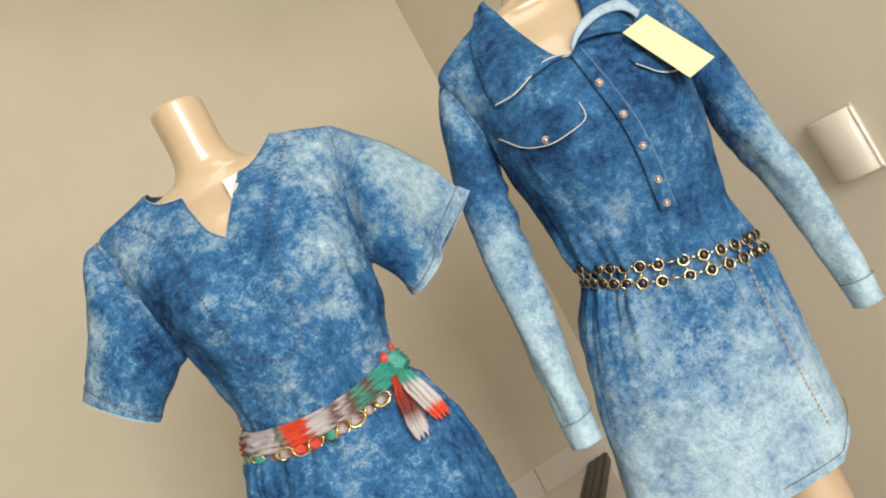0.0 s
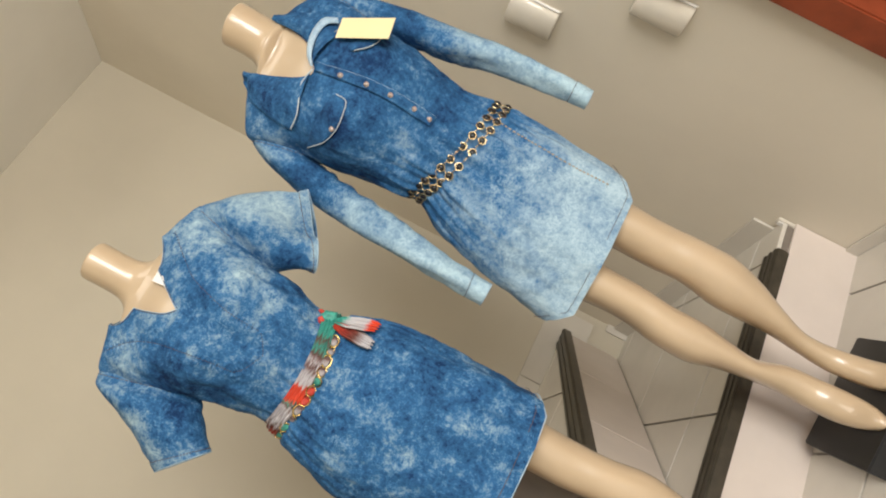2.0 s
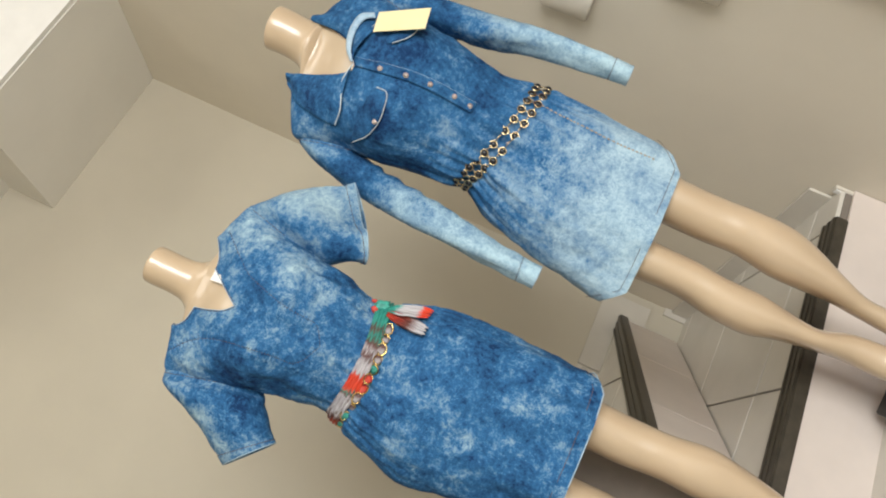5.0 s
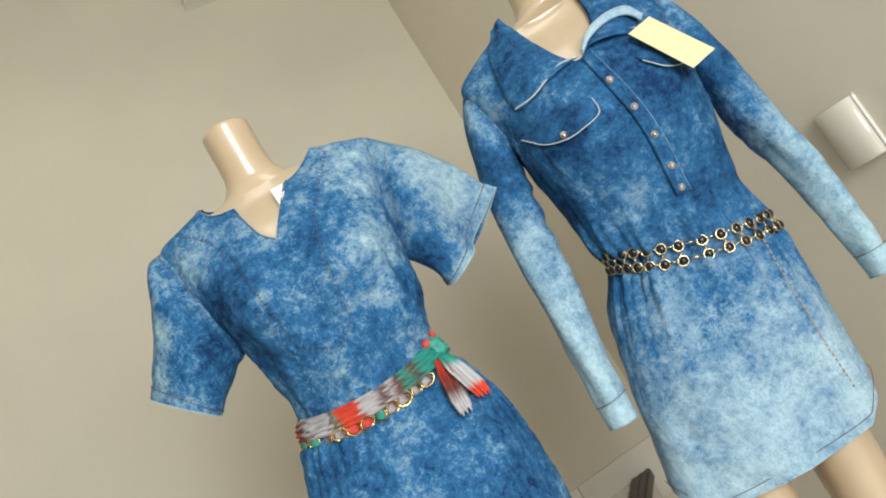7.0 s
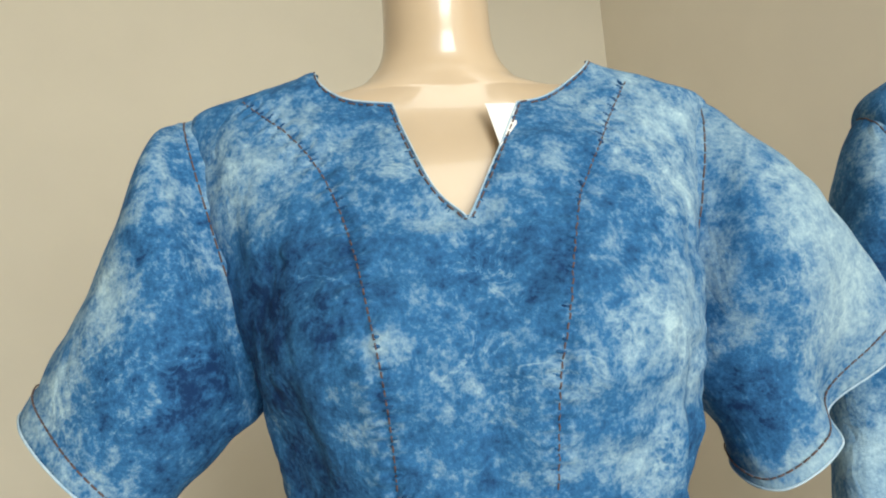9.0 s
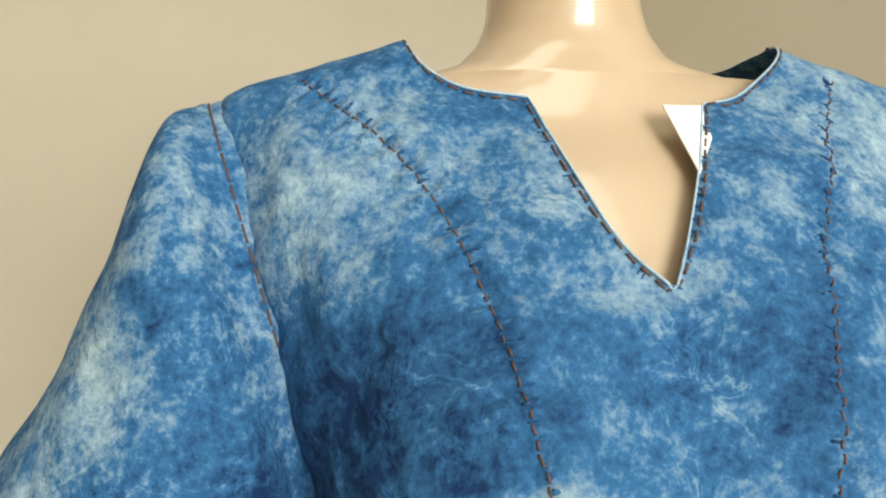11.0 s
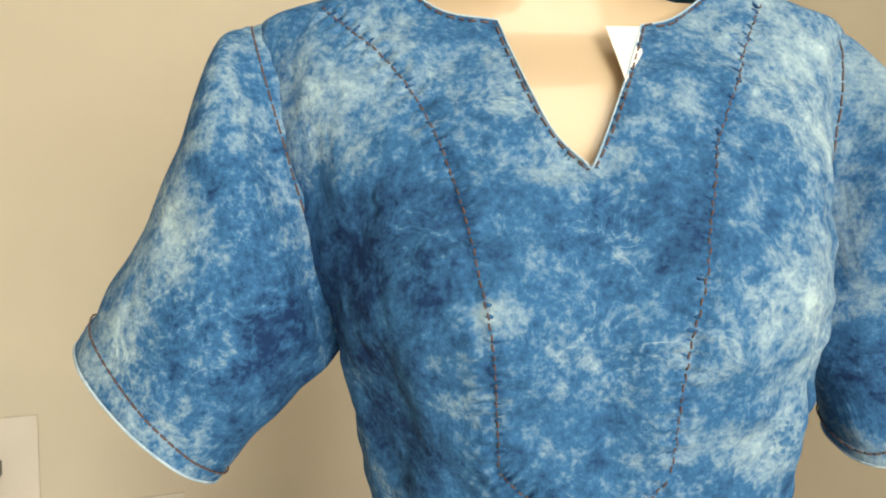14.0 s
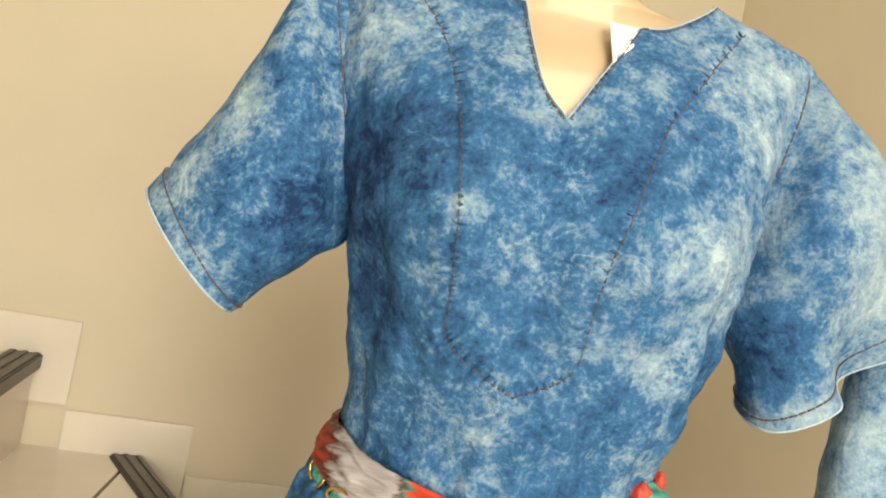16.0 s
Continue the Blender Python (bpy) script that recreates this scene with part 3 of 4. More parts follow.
def base(m, label):
    ob = part("plinth", box_bm(-0.135, -0.135, Z3, 0.135, 0.135, Z3 + 0.045, 0.003), M_BLACK, None, "", False)
    ob.matrix_world = m
    return tagged(ob, label, "plinth")


base(MB @ pose(-0.018, -0.005, 0), "square black board under a mannequin's feet")
base(MA @ pose(0.0, 0.02, 0), "square black board under a mannequin's feet")

# ---- garments ----
from mathutils.bvhtree import BVHTree


def inside_poly(x, y, poly):
    c = False
    for (x0, y0), (x1, y1) in zip(poly, poly[1:] + poly[:1]):
        if (y0 > y) != (y1 > y) and x < (x1 - x0) * (y - y0) / (y1 - y0) + x0:
            c = not c
    return c


STEP = 0.0015


def smooth_line(pts, step=STEP):
    """Points every few millimetres along a smooth curve through the given ones."""
    n = len(pts)
    rows = [(i, *p) for i, p in enumerate(pts)]
    raw = [lerp_table(rows, i * (n - 1) / (n * 80)) for i in range(n * 80 + 1)]
    out, acc = [raw[0]], 0.0
    for a, b in zip(raw, raw[1:]):
        acc += math.dist(a, b)
        if acc >= step:
            out.append(b)
            acc = 0.0
    return out


def cloth_noise(co, scale, sz=1.0, shift=0.0):
    return np.array([noise.noise((x * scale + shift, y * scale, z * scale * sz)) for x, y, z in co])


def garment(name, shell, relief, z0, zm, z1, low, high, n, cut, hem, mat, parent, seams=(), snap=None):
    """A garment's body from the shell: relief(th, z, u, front, co) gives the folds, hem(th) lifts the lower edge, cut is the neck opening."""
    nz = low + high
    zs = np.concatenate([np.linspace(z0, zm, low, endpoint=False), np.linspace(zm, z1, high + 1)])
    th = np.linspace(0, 2 * math.pi, n, endpoint=False)
    T, Z = np.meshgrid(th, zs)
    fall = np.clip((z0 + 0.25 - Z) / 0.25, 0, 1)
    Z = Z + hem(T) * fall
    grid = np.linspace(z0 - 0.01, z1, 900)
    tab = np.array([lerp_table(shell.rows, z) for z in grid])
    cu, a, yf, yb = (np.interp(Z, grid, tab[:, k]) for k in range(4))
    S, C = np.sin(T), np.cos(T)
    e = shell.e
    U = cu + a * np.sign(S) * np.abs(S) ** e
    dy = np.where(C > 0, yf, yb) - shell.cy
    Y = shell.cy + dy * np.abs(C) ** e
    co = np.stack([U.ravel(), Y.ravel(), Z.ravel()], 1)
    K = relief(T.ravel(), Z.ravel(), U.ravel(), C.ravel() > 0, co)
    for line in seams:
        pts = np.array(line)
        best = np.full(len(co), 9.0)
        arc = np.zeros(len(co))
        near = np.where((C.ravel() > 0) & (co[:, 0] > pts[:, 0].min() - 0.03) & (co[:, 0] < pts[:, 0].max() + 0.03) & (co[:, 2] > pts[:, 1].min() - 0.03) & (co[:, 2] < pts[:, 1].max() + 0.03))[0]
        for k, p in enumerate(pts):
            d = np.hypot(co[near, 0] - p[0], co[near, 2] - p[1])
            m = d < best[near]
            best[near[m]] = d[m]
            arc[near[m]] = k * STEP
        K = K - 0.0014 * np.exp(-((best / 0.003) ** 2)) + 0.0017 * np.sin(arc * 2 * math.pi / 0.0078 + 3 * np.sin(arc * 61)) * np.exp(-(((best - 0.004) / 0.0045) ** 2))
    nx, ny = S.ravel(), -C.ravel()
    co[:, 0] += K * nx
    co[:, 1] += K * ny
    faces, used, lost = [], set(), set()
    for i in range(nz):
        for j in range(n):
            q = (i * n + j, i * n + (j + 1) % n, (i + 1) * n + (j + 1) % n, (i + 1) * n + j)
            mid = co[list(q)].mean(0)
            if cut and mid[1] < shell.cy - 0.004 and mid[2] > 1.8 and inside_poly(mid[0], mid[2], cut):
                lost.update(q)
            else:
                faces.append(q)
                used.update(q)
    if snap:
        line = np.array(smooth_line(snap, 0.0012))
        for v in used & lost:
            d = np.hypot(line[:, 0] - co[v, 0], line[:, 1] - co[v, 2])
            k = int(d.argmin())
            if d[k] < 0.012:
                p = shell.front(line[k, 0], line[k, 1])
                co[v] = (line[k, 0], min(p.y, co[v, 1] + 0.004), line[k, 1])
    index = {v: k for k, v in enumerate(sorted(used))}
    me = bpy.data.meshes.new(name)
    me.from_pydata([tuple(co[v]) for v in sorted(used)], [], [tuple(index[v] for v in q) for q in faces])
    for p in me.polygons:
        p.use_smooth = True
    me.materials.append(mat)
    ob = new(name, me)
    ob.parent = parent
    shell.cloth = BVHTree.FromPolygons([v.co.copy() for v in me.vertices], [tuple(p.vertices) for p in me.polygons])
    return ob


def seam_part(name, shell, line, parent, mat=None, dash=3, gap=1, r=0.0008, off=0.0006, label=""):
    """Stitches laid on the front of a garment."""
    bm = bmesh.new()
    i = 0
    while i + dash < len(line):
        tube_bm([shell.front(u, z, off) for u, z in line[i:i + dash + 1]], r, 5, bm)
        i += dash + gap
    return part(name, bm, mat or M_STITCH, parent, label)


def puckers(shell, line, parent, seed, side=1.0, over=0.0022, size=1.0):
    """Small ridges of darker denim that run off a seam, unevenly spaced and long."""
    rng = random.Random(seed)
    bm = bmesh.new()
    i = 2
    while i < len(line) - 3:
        (u0, z0), (u1, z1) = line[i - 1], line[i + 1]
        d = math.hypot(u1 - u0, z1 - z0)
        nu, nz = (z1 - z0) / d * side, -(u1 - u0) / d * side
        a, b = -rng.uniform(0.0, over), rng.uniform(0.0025, 0.0060)
        bend = rng.uniform(-0.3, 0.3)
        pts = []
        for q in range(5):
            w = a + (b - a) * q / 4
            pts.append(shell.front(line[i][0] + nu * w + nz * bend * w, line[i][1] + nz * w - nu * bend * w, -0.0007))
        tube_bm(pts, [size * r for r in (0.0008, 0.0012, 0.0013, 0.0011, 0.0007)], 6, bm)
        i += rng.choice((2, 3, 3, 4, 4, 7))
    return part("seam_pucker", bm, M_DENIM_FLAP, parent, "dark puckered ridges beside a seam")


def piping(name, shell, line, parent, r=0.0016, off=0.001, mat=None, label=""):
    return part(name, tube_bm([shell.front(u, z, off) for u, z in line], r, 6), mat or M_EDGE, parent, label)


def patch(name, shell, P, Q, nu, nv, off, thick, mat, parent, label=""):
    """A flap of cloth on the front of a garment between the curves P and Q; off(s, v) is its distance from the cloth under it."""
    bm = bmesh.new()
    rp, rq = [(i / (len(P) - 1), *p) for i, p in enumerate(P)], [(i / (len(Q) - 1), *q) for i, q in enumerate(Q)]
    lay = []
    for side in (0, 1):
        g = []
        for i in range(nu + 1):
            s = i / nu
            (pu, pz), (qu, qz) = lerp_table(rp, s), lerp_table(rq, s)
            g.append([bm.verts.new(shell.front(pu + (qu - pu) * v / nv, pz + (qz - pz) * v / nv, off(s, v / nv) - thick * side)) for v in range(nv + 1)])
        lay.append(g)
    for side, g in enumerate(lay):
        for i in range(nu):
            for v in range(nv):
                q = (g[i][v], g[i + 1][v], g[i + 1][v + 1], g[i][v + 1])
                bm.faces.new(q if side else q[::-1])
    a, b = lay
    rim = [(i, 0) for i in range(nu)] + [(nu, v) for v in range(nv)] + [(i, nv) for i in range(nu, 0, -1)] + [(0, v) for v in range(nv, 0, -1)]
    for (i0, v0), (i1, v1) in zip(rim, rim[1:] + rim[:1]):
        bm.faces.new((a[i0][v0], a[i1][v1], b[i1][v1], b[i0][v0]))
    bmesh.ops.remove_doubles(bm, verts=list(bm.verts), dist=1e-5)
    bmesh.ops.recalc_face_normals(bm, faces=list(bm.faces))
    return part(name, bm, mat, parent, label)


def oval(po, pi, yc, h, tilt=0.0):
    """Eight points round a flat oval, from its outer end over the front to its inner end and back."""
    out = []
    for k in range(8):
        c, d = math.cos(k * math.pi / 4), math.sin(k * math.pi / 4)
        out.append(((po[0] + pi[0]) / 2 + (po[0] - pi[0]) / 2 * c, yc + tilt * c - h * spow(d, 0.9), (po[1] + pi[1]) / 2 + (po[1] - pi[1]) / 2 * c))
    return out


def around(ring, n):
    """n points on a smooth closed curve through the eight."""
    P = np.array(ring)
    t = np.arange(n) * 8 / n
    i = t.astype(int)
    f = (t - i)[:, None]
    p0, p1, p2, p3 = (P[(i + k) % 8] for k in (-1, 0, 1, 2))
    return 0.5 * (2 * p1 + (p2 - p0) * f + (2 * p0 - 5 * p1 + 4 * p2 - p3) * f**2 + (3 * p1 - p0 - 3 * p2 + p3) * f**3)


def tube_part(name, grid, mat, parent, label="", thick=0.0):
    """Rings of points joined to one open tube."""
    bm = bmesh.new()
    rows = [[bm.verts.new(p) for p in ring] for ring in grid]
    n = len(rows[0])
    for r0, r1 in zip(rows, rows[1:]):
        for j in range(n):
            bm.faces.new((r0[j], r0[(j + 1) % n], r1[(j + 1) % n], r1[j]))
    bmesh.ops.recalc_face_normals(bm, faces=list(bm.faces))
    ob = part(name, bm, mat, parent, label)
    if thick:
        mod = ob.modifiers.new("thickness", "SOLIDIFY")
        mod.thickness, mod.offset = thick, -1.0
    return ob


def set_in_sleeve(rings, mat, parent, seed, steps=120, n=128, band=6, arm=30, crease=0.0):
    """A sleeve with folds and long creases, puckers along the armhole seam, a stitched hem and a pale worn edge."""
    base = [around(r, n) for r in rings]
    flat = [(i, *b.ravel()) for i, b in enumerate(base)]
    grid = []
    for k in range(steps + 1):
        P = np.array(lerp_table(flat, k * (len(rings) - 1) / steps)).reshape(n, 3)
        c = P.mean(0)
        out = P - c
        out /= np.linalg.norm(out, axis=1)[:, None]
        s = k / steps
        soft = np.array([noise.noise((x * 16 + seed, y * 16, z * 16)) + 0.5 * noise.noise((x * 40, y * 40 + seed, z * 40)) for x, y, z in P])
        low = 0.5 - 0.5 * np.cos(np.arange(n) * 2 * math.pi / n)
        fold = np.sin(P[:, 2] * 120 + P[:, 0] * 90 + seed + 2.0 * soft) * low**2 * math.exp(-(((s - 0.42) / 0.16) ** 2))
        tuck = np.sin(np.arange(n) * 1.55 + 2.0 * np.sin(np.arange(n) * 0.31)) * math.exp(-(((k - arm - 2) / 2.2) ** 2))
        long = np.sin(np.arange(n) * 6 * math.pi / n + seed + 1.5 * math.sin(s * 7 + seed)) * min(1.0, max(0.0, s * 3 - 0.6)) * (1 - 0.6 * (k > steps - band))
        d = crease * long + 0.0032 * soft * min(1.0, s * 3) + 0.0030 * fold + 0.0011 * tuck - 0.0009 * math.exp(-(((k - arm) / 0.8) ** 2)) - 0.0010 * math.exp(-(((k - steps + band) / 0.9) ** 2))
        grid.append((P + out * d[:, None], out))
    ob = tube_part("sleeve", [p for p, o in grid], mat, parent, thick=0.0020)
    hem = tube_part("sleeve_hem", [p + o * (0.0008 if k else 0.0003) for k, (p, o) in enumerate(grid[-band:])], mat, ob, "turned hem band", 0.0030)
    p, o = grid[-1]
    part("hem_edge", tube_bm([tuple(v) for v in p + o * 0.0008], 0.0009, 5, closed=True), M_DENIM_PALE, ob, "pale worn edge")
    for name, row, lift in (("hem_stitching", steps - band + 1, 0.0014), ("armhole_stitching", arm, 0.0006)):
        p, o = grid[row]
        pts = [tuple(v) for v in p + o * lift]
        bm = bmesh.new()
        for j in range(0, n, 2):
            tube_bm([pts[j], pts[(j + 1) % n], tuple((np.array(pts[(j + 1) % n]) * 0.4 + np.array(pts[(j + 2) % n]) * 0.6))], 0.0006, 5, bm)
        part(name, bm, M_STITCH, ob, "brown stitching")
    return ob


SH_A = Shell(DRESS_A, e=0.85)
SH_B = Shell(DRESS_B, e=0.85)

# -- short-sleeved dress --
dress_a = empty("short_sleeved_dress", MA, "blue acid-washed denim dress with short sleeves and V-neck", "dress")
NECK_LINE_A = [(-0.099, 1.955), (-0.0975, 1.943), (-0.091, 1.932), (-0.076, 1.922), (-0.050, 1.917), (-0.044, 1.888), (-0.032, 1.850), (-0.0155, 1.830),
               (-0.007, 1.845), (0.012, 1.879), (0.031, 1.914), (0.049, 1.918), (0.067, 1.929), (0.083, 1.942), (0.094, 1.955)]
PRINCESS_L = [(-0.146, 1.929), (-0.138, 1.920), (-0.115, 1.896), (-0.098, 1.870), (-0.087, 1.841), (-0.080, 1.812), (-0.076, 1.785), (-0.071, 1.750), (-0.067, 1.715), (-0.0655, 1.684)]
PRINCESS_R = [(0.112, 1.931), (0.104, 1.920), (0.086, 1.894), (0.062, 1.857), (0.049, 1.835), (0.039, 1.804), (0.030, 1.770), (0.023, 1.740), (0.0205, 1.708), (0.0195, 1.677)]
YOKE_L = [(-0.0655, 1.684), (-0.050, 1.669), (-0.016, 1.652)]
YOKE_R = [(-0.016, 1.652), (0.007, 1.665), (0.0195, 1.677)]
LINES_A = [smooth_line(c) for c in (PRINCESS_L, PRINCESS_R, YOKE_L, YOKE_R)]
NECK_SMOOTH = [p for seg in (NECK_LINE_A[:5], NECK_LINE_A[4:8], NECK_LINE_A[7:11], NECK_LINE_A[10:]) for p in smooth_line(seg, 0.0022)]


def relief_a(th, z, u, front, co):
    k = np.zeros_like(z)
    for c in (-0.088, 0.070):
        k += 0.012 * front * np.exp(-(((u - c) / 0.045) ** 2) - ((z - 1.765) / 0.05) ** 2)
    k -= 0.006 * front * np.exp(-(((u + 0.01) / 0.03) ** 2) - ((z - 1.77) / 0.06) ** 2)
    up, down = np.clip(z - 1.575, 0, 1), np.clip(1.56 - z, 0, 1)
    gather = np.sin(th * 23 + 2.2 * np.sin(th * 5)) + 0.6 * np.sin(th * 41 + 1.0)
    k += 0.0022 * gather * (0.6 + 0.8 * np.sin(th * 3 + 1.0)) * np.exp(-up / 0.06) * (z > 1.56)
    k += 0.0042 * gather * np.exp(-down / 0.06) * (z <= 1.56)
    k += 0.0045 * np.sin(th * 9 + 0.7 + 9 * z) * np.clip((1.50 - z) / 0.25, 0, 1)
    k += 0.0016 * front * np.exp(-(((z - 1.822 - 0.02 * u) / 0.004) ** 2)) * (np.abs(u) < 0.12)
    side = np.exp(-(((np.abs(u) - 0.12) / 0.03) ** 2)) * np.exp(-(((z - 1.67) / 0.07) ** 2))
    k += 0.0045 * side * np.sin(u * 170 + 14 * z)
    k += 0.0070 * cloth_noise(co, 13, 0.8) + 0.0034 * cloth_noise(co, 38, 0.8, 3.0) + 0.0012 * cloth_noise(co, 90, 0.9, 7.0)
    k += 0.0019 * cloth_noise(co, 17, 5.5, 11.0) * np.clip((z - 1.66) / 0.05, 0, 1) * np.clip((1.93 - z) / 0.04, 0, 1)
    k -= 0.010 * np.exp(-(((z - 1.563 - 1.5 * (u + 0.01) ** 2) / 0.016) ** 2)) * np.where(front, 1, 0.5)
    return k


def hem_a(th):
    return 0.034 + 0.022 * np.clip(np.abs(np.sin(th)) - 0.75, 0, 1) / 0.25 * (np.cos(th) > -0.6)


garment("bodice_and_skirt", SH_A, relief_a, 1.112, 1.62, 1.955, 130, 260, 500, NECK_SMOOTH + [(0.096, 2.1), (-0.099, 2.1)], hem_a, M_DENIM_A, dress_a, LINES_A, NECK_SMOOTH)
for c in LINES_A:
    seam_part("seam_stitching", SH_A, c, dress_a, None, 2, 1, 0.00055, 0.0003, "brown seam stitching")
for k, (c, side) in enumerate(((LINES_A[0], -1), (LINES_A[1], 1), (LINES_A[2], -1), (LINES_A[3], -1), (smooth_line(NECK_LINE_A[4:8]), 1), (smooth_line(NECK_LINE_A[7:11]), 1))):
    puckers(SH_A, c, dress_a, k, side, 0.0022 if k < 4 else -0.0012, 1.0 if k < 4 else 0.75)
piping("neckline_edge", SH_A, NECK_SMOOTH, dress_a, 0.0006, 0.0003, M_DENIM_PALE, label="pale overlocked neckline edge")
inner = [(u * 1.0 + (0.0022 if u > -0.0155 else -0.0022) * (1 if z < 1.92 else 0), z + (-0.0022 if z > 1.915 else 0)) for u, z in NECK_SMOOTH]
seam_part("neckline_stitching", SH_A, inner, dress_a, M_STITCH, 2, 1, 0.0006, 0.0006, "brown neckline stitching")
SL_A1 = [oval((-0.122, 1.938), (-0.098, 1.76), -0.03, 0.025), oval((-0.188, 1.924), (-0.138, 1.735), -0.03, 0.040), oval((-0.211, 1.905), (-0.156, 1.72), -0.038, 0.058),
         oval((-0.237, 1.836), (-0.184, 1.692), -0.040, 0.056, 0.004), oval((-0.295, 1.739), (-0.2126, 1.662), -0.036, 0.044, 0.014)]
# the other sleeve is pressed flat at its outer edge and its lower hem curls forward
HEM_R = [(0.304, -0.069, 1.748), (0.270, -0.064, 1.724), (0.235, -0.052, 1.699), (0.221, -0.082, 1.678), (0.178, -0.082, 1.656), (0.170, -0.030, 1.668), (0.222, -0.010, 1.688), (0.264, -0.040, 1.713)]
SL_A2 = [oval((0.115, 1.938), (0.096, 1.76), -0.03, 0.025), oval((0.175, 1.928), (0.126, 1.735), -0.03, 0.042), oval((0.206, 1.899), (0.139, 1.722), -0.032, 0.066),
         oval((0.252, 1.844), (0.155, 1.698), -0.045, 0.056), HEM_R]
set_in_sleeve(SL_A1, M_DENIM_SL, dress_a, 2.0)
set_in_sleeve(SL_A2, M_DENIM_SR, dress_a, 6.0)
hem_line = [SH_A.at(t, 1.134 + float(hem_a(np.array([t]))[0]), 0.0035) for t in np.linspace(-1.6, 1.6, 240)]
part("hem_stitching", tube_bm(hem_line, 0.0006, 5), M_STITCH, dress_a, "brown hem stitching")
hem_line = [SH_A.at(t, 1.113 + float(hem_a(np.array([t]))[0]), 0.0025) for t in np.linspace(-1.6, 1.6, 240)]
part("hem_edge", tube_bm(hem_line, 0.0012, 5), M_DENIM_PALE, dress_a, "pale worn hem edge")
bm = bmesh.new()
lab = [(0.009, 1.912), (0.030, 1.913), (0.026, 1.895), (0.0115, 1.877)]
vs = [[bm.verts.new((u, SH_A.front(u, z).y - 0.0005 + dd - 0.003 * (k == 0), z)) for k, (u, z) in enumerate(lab)] for dd in (0.0, 0.0008)]
bm.faces.new(vs[0][::-1])
bm.faces.new(vs[1])
for k in range(4):
    bm.faces.new((vs[0][k], vs[0][(k + 1) % 4], vs[1][(k + 1) % 4], vs[1][k]))
part("care_label", bm, M_PAPER, dress_a, "white woven label inside the neckline", smooth=False)

# -- long-sleeved shirt dress --
dress_b = empty("long_sleeved_shirt_dress", MB, "faded blue denim shirt dress with long sleeves and collar", "dress")
NECK_B_LINE = [(-0.020, 1.995), (0.001, 1.948), (0.012, 1.891), (0.028, 1.858), (0.044, 1.851), (0.062, 1.866), (0.084, 1.884), (0.102, 1.927), (0.118, 1.995)]
SIDE_B = smooth_line([(0.134, 1.508), (0.126, 1.45), (0.121, 1.376), (0.117, 1.311), (0.119, 1.226)])


def relief_b(th, z, u, front, co):
    k = np.zeros_like(z)
    for c in (-0.04, 0.125):
        k += 0.012 * front * np.exp(-(((u - c) / 0.05) ** 2) - ((z - 1.745) / 0.055) ** 2)
    zb = 1.519 - 0.33 * (u - 0.02) + 0.9 * (u - 0.02) ** 2
    up, down = np.clip(z - zb - 0.012, 0, 1), np.clip(zb - 0.012 - z, 0, 1)
    gather = np.sin(th * 19 + 2 * np.sin(th * 4)) + 0.5 * np.sin(th * 37)
    k += 0.0055 * gather * np.exp(-up / 0.07) * (z > zb)
    k += 0.0058 * gather * np.exp(-down / 0.08) * (z <= zb)
    k += 0.006 * np.exp(-(((z - zb - 0.045) / 0.03) ** 2))
    k -= 0.010 * np.exp(-(((z - zb) / 0.015) ** 2)) * np.where(front, 1, 0.6)
    k += 0.004 * np.sin(th * 6 + 12 * z) * np.clip((1.42 - z) / 0.2, 0, 1)
    k += 0.0060 * cloth_noise(co, 12, 0.7, 2.0) + 0.0030 * cloth_noise(co, 36, 0.8, 4.0)
    return k


def hem_b(th):
    s, c = np.sin(th), np.cos(th)
    return np.where(c > -0.2, 0.036, 0.02) + 0.05 * np.clip(np.abs(s) - 0.72, 0, 1) / 0.28


garment("bodice_and_skirt", SH_B, relief_b, 1.13, 1.56, 1.995, 120, 200, 340, NECK_B_LINE + [(0.118, 2.1), (-0.02, 2.1)], hem_b, M_DENIM_B, dress_b, [SIDE_B], NECK_B_LINE)
seam_part("side_stitching", SH_B, SIDE_B, dress_b, plain("tan_thread", (0.42, 0.30, 0.16), 0.7), 3, 2, 0.0013, 0.0006, "tan topstitching down the skirt")
SL_B1 = [oval((-0.085, 1.940), (-0.07, 1.81), -0.03, 0.025), oval((-0.134, 1.930), (-0.106, 1.79), -0.03, 0.044), oval((-0.172, 1.842), (-0.112, 1.765), -0.035, 0.056), oval((-0.200, 1.687), (-0.128, 1.66), -0.04, 0.040),
         oval((-0.210, 1.545), (-0.142, 1.555), -0.045, 0.030), oval((-0.214, 1.43), (-0.160, 1.44), -0.045, 0.026), oval((-0.217, 1.34), (-0.169, 1.338), -0.045, 0.022)]
SL_B2 = [oval((0.175, 1.940), (0.16, 1.81), -0.03, 0.025), oval((0.222, 1.928), (0.196, 1.78), -0.03, 0.044), oval((0.255, 1.83), (0.203, 1.72), -0.035, 0.054), oval((0.275, 1.687), (0.208, 1.65), -0.04, 0.046),
         oval((0.290, 1.545), (0.230, 1.545), -0.05, 0.036), oval((0.293, 1.43), (0.243, 1.43), -0.055, 0.028), oval((0.288, 1.338), (0.247, 1.337), -0.055, 0.024)]
set_in_sleeve(SL_B1, M_DENIM_SLEEVE, dress_b, 11.0, 180, 100, 14, 30, 0.0035)
set_in_sleeve(SL_B2, M_DENIM_SLEEVE, dress_b, 15.0, 180, 100, 14, 30, 0.0030)
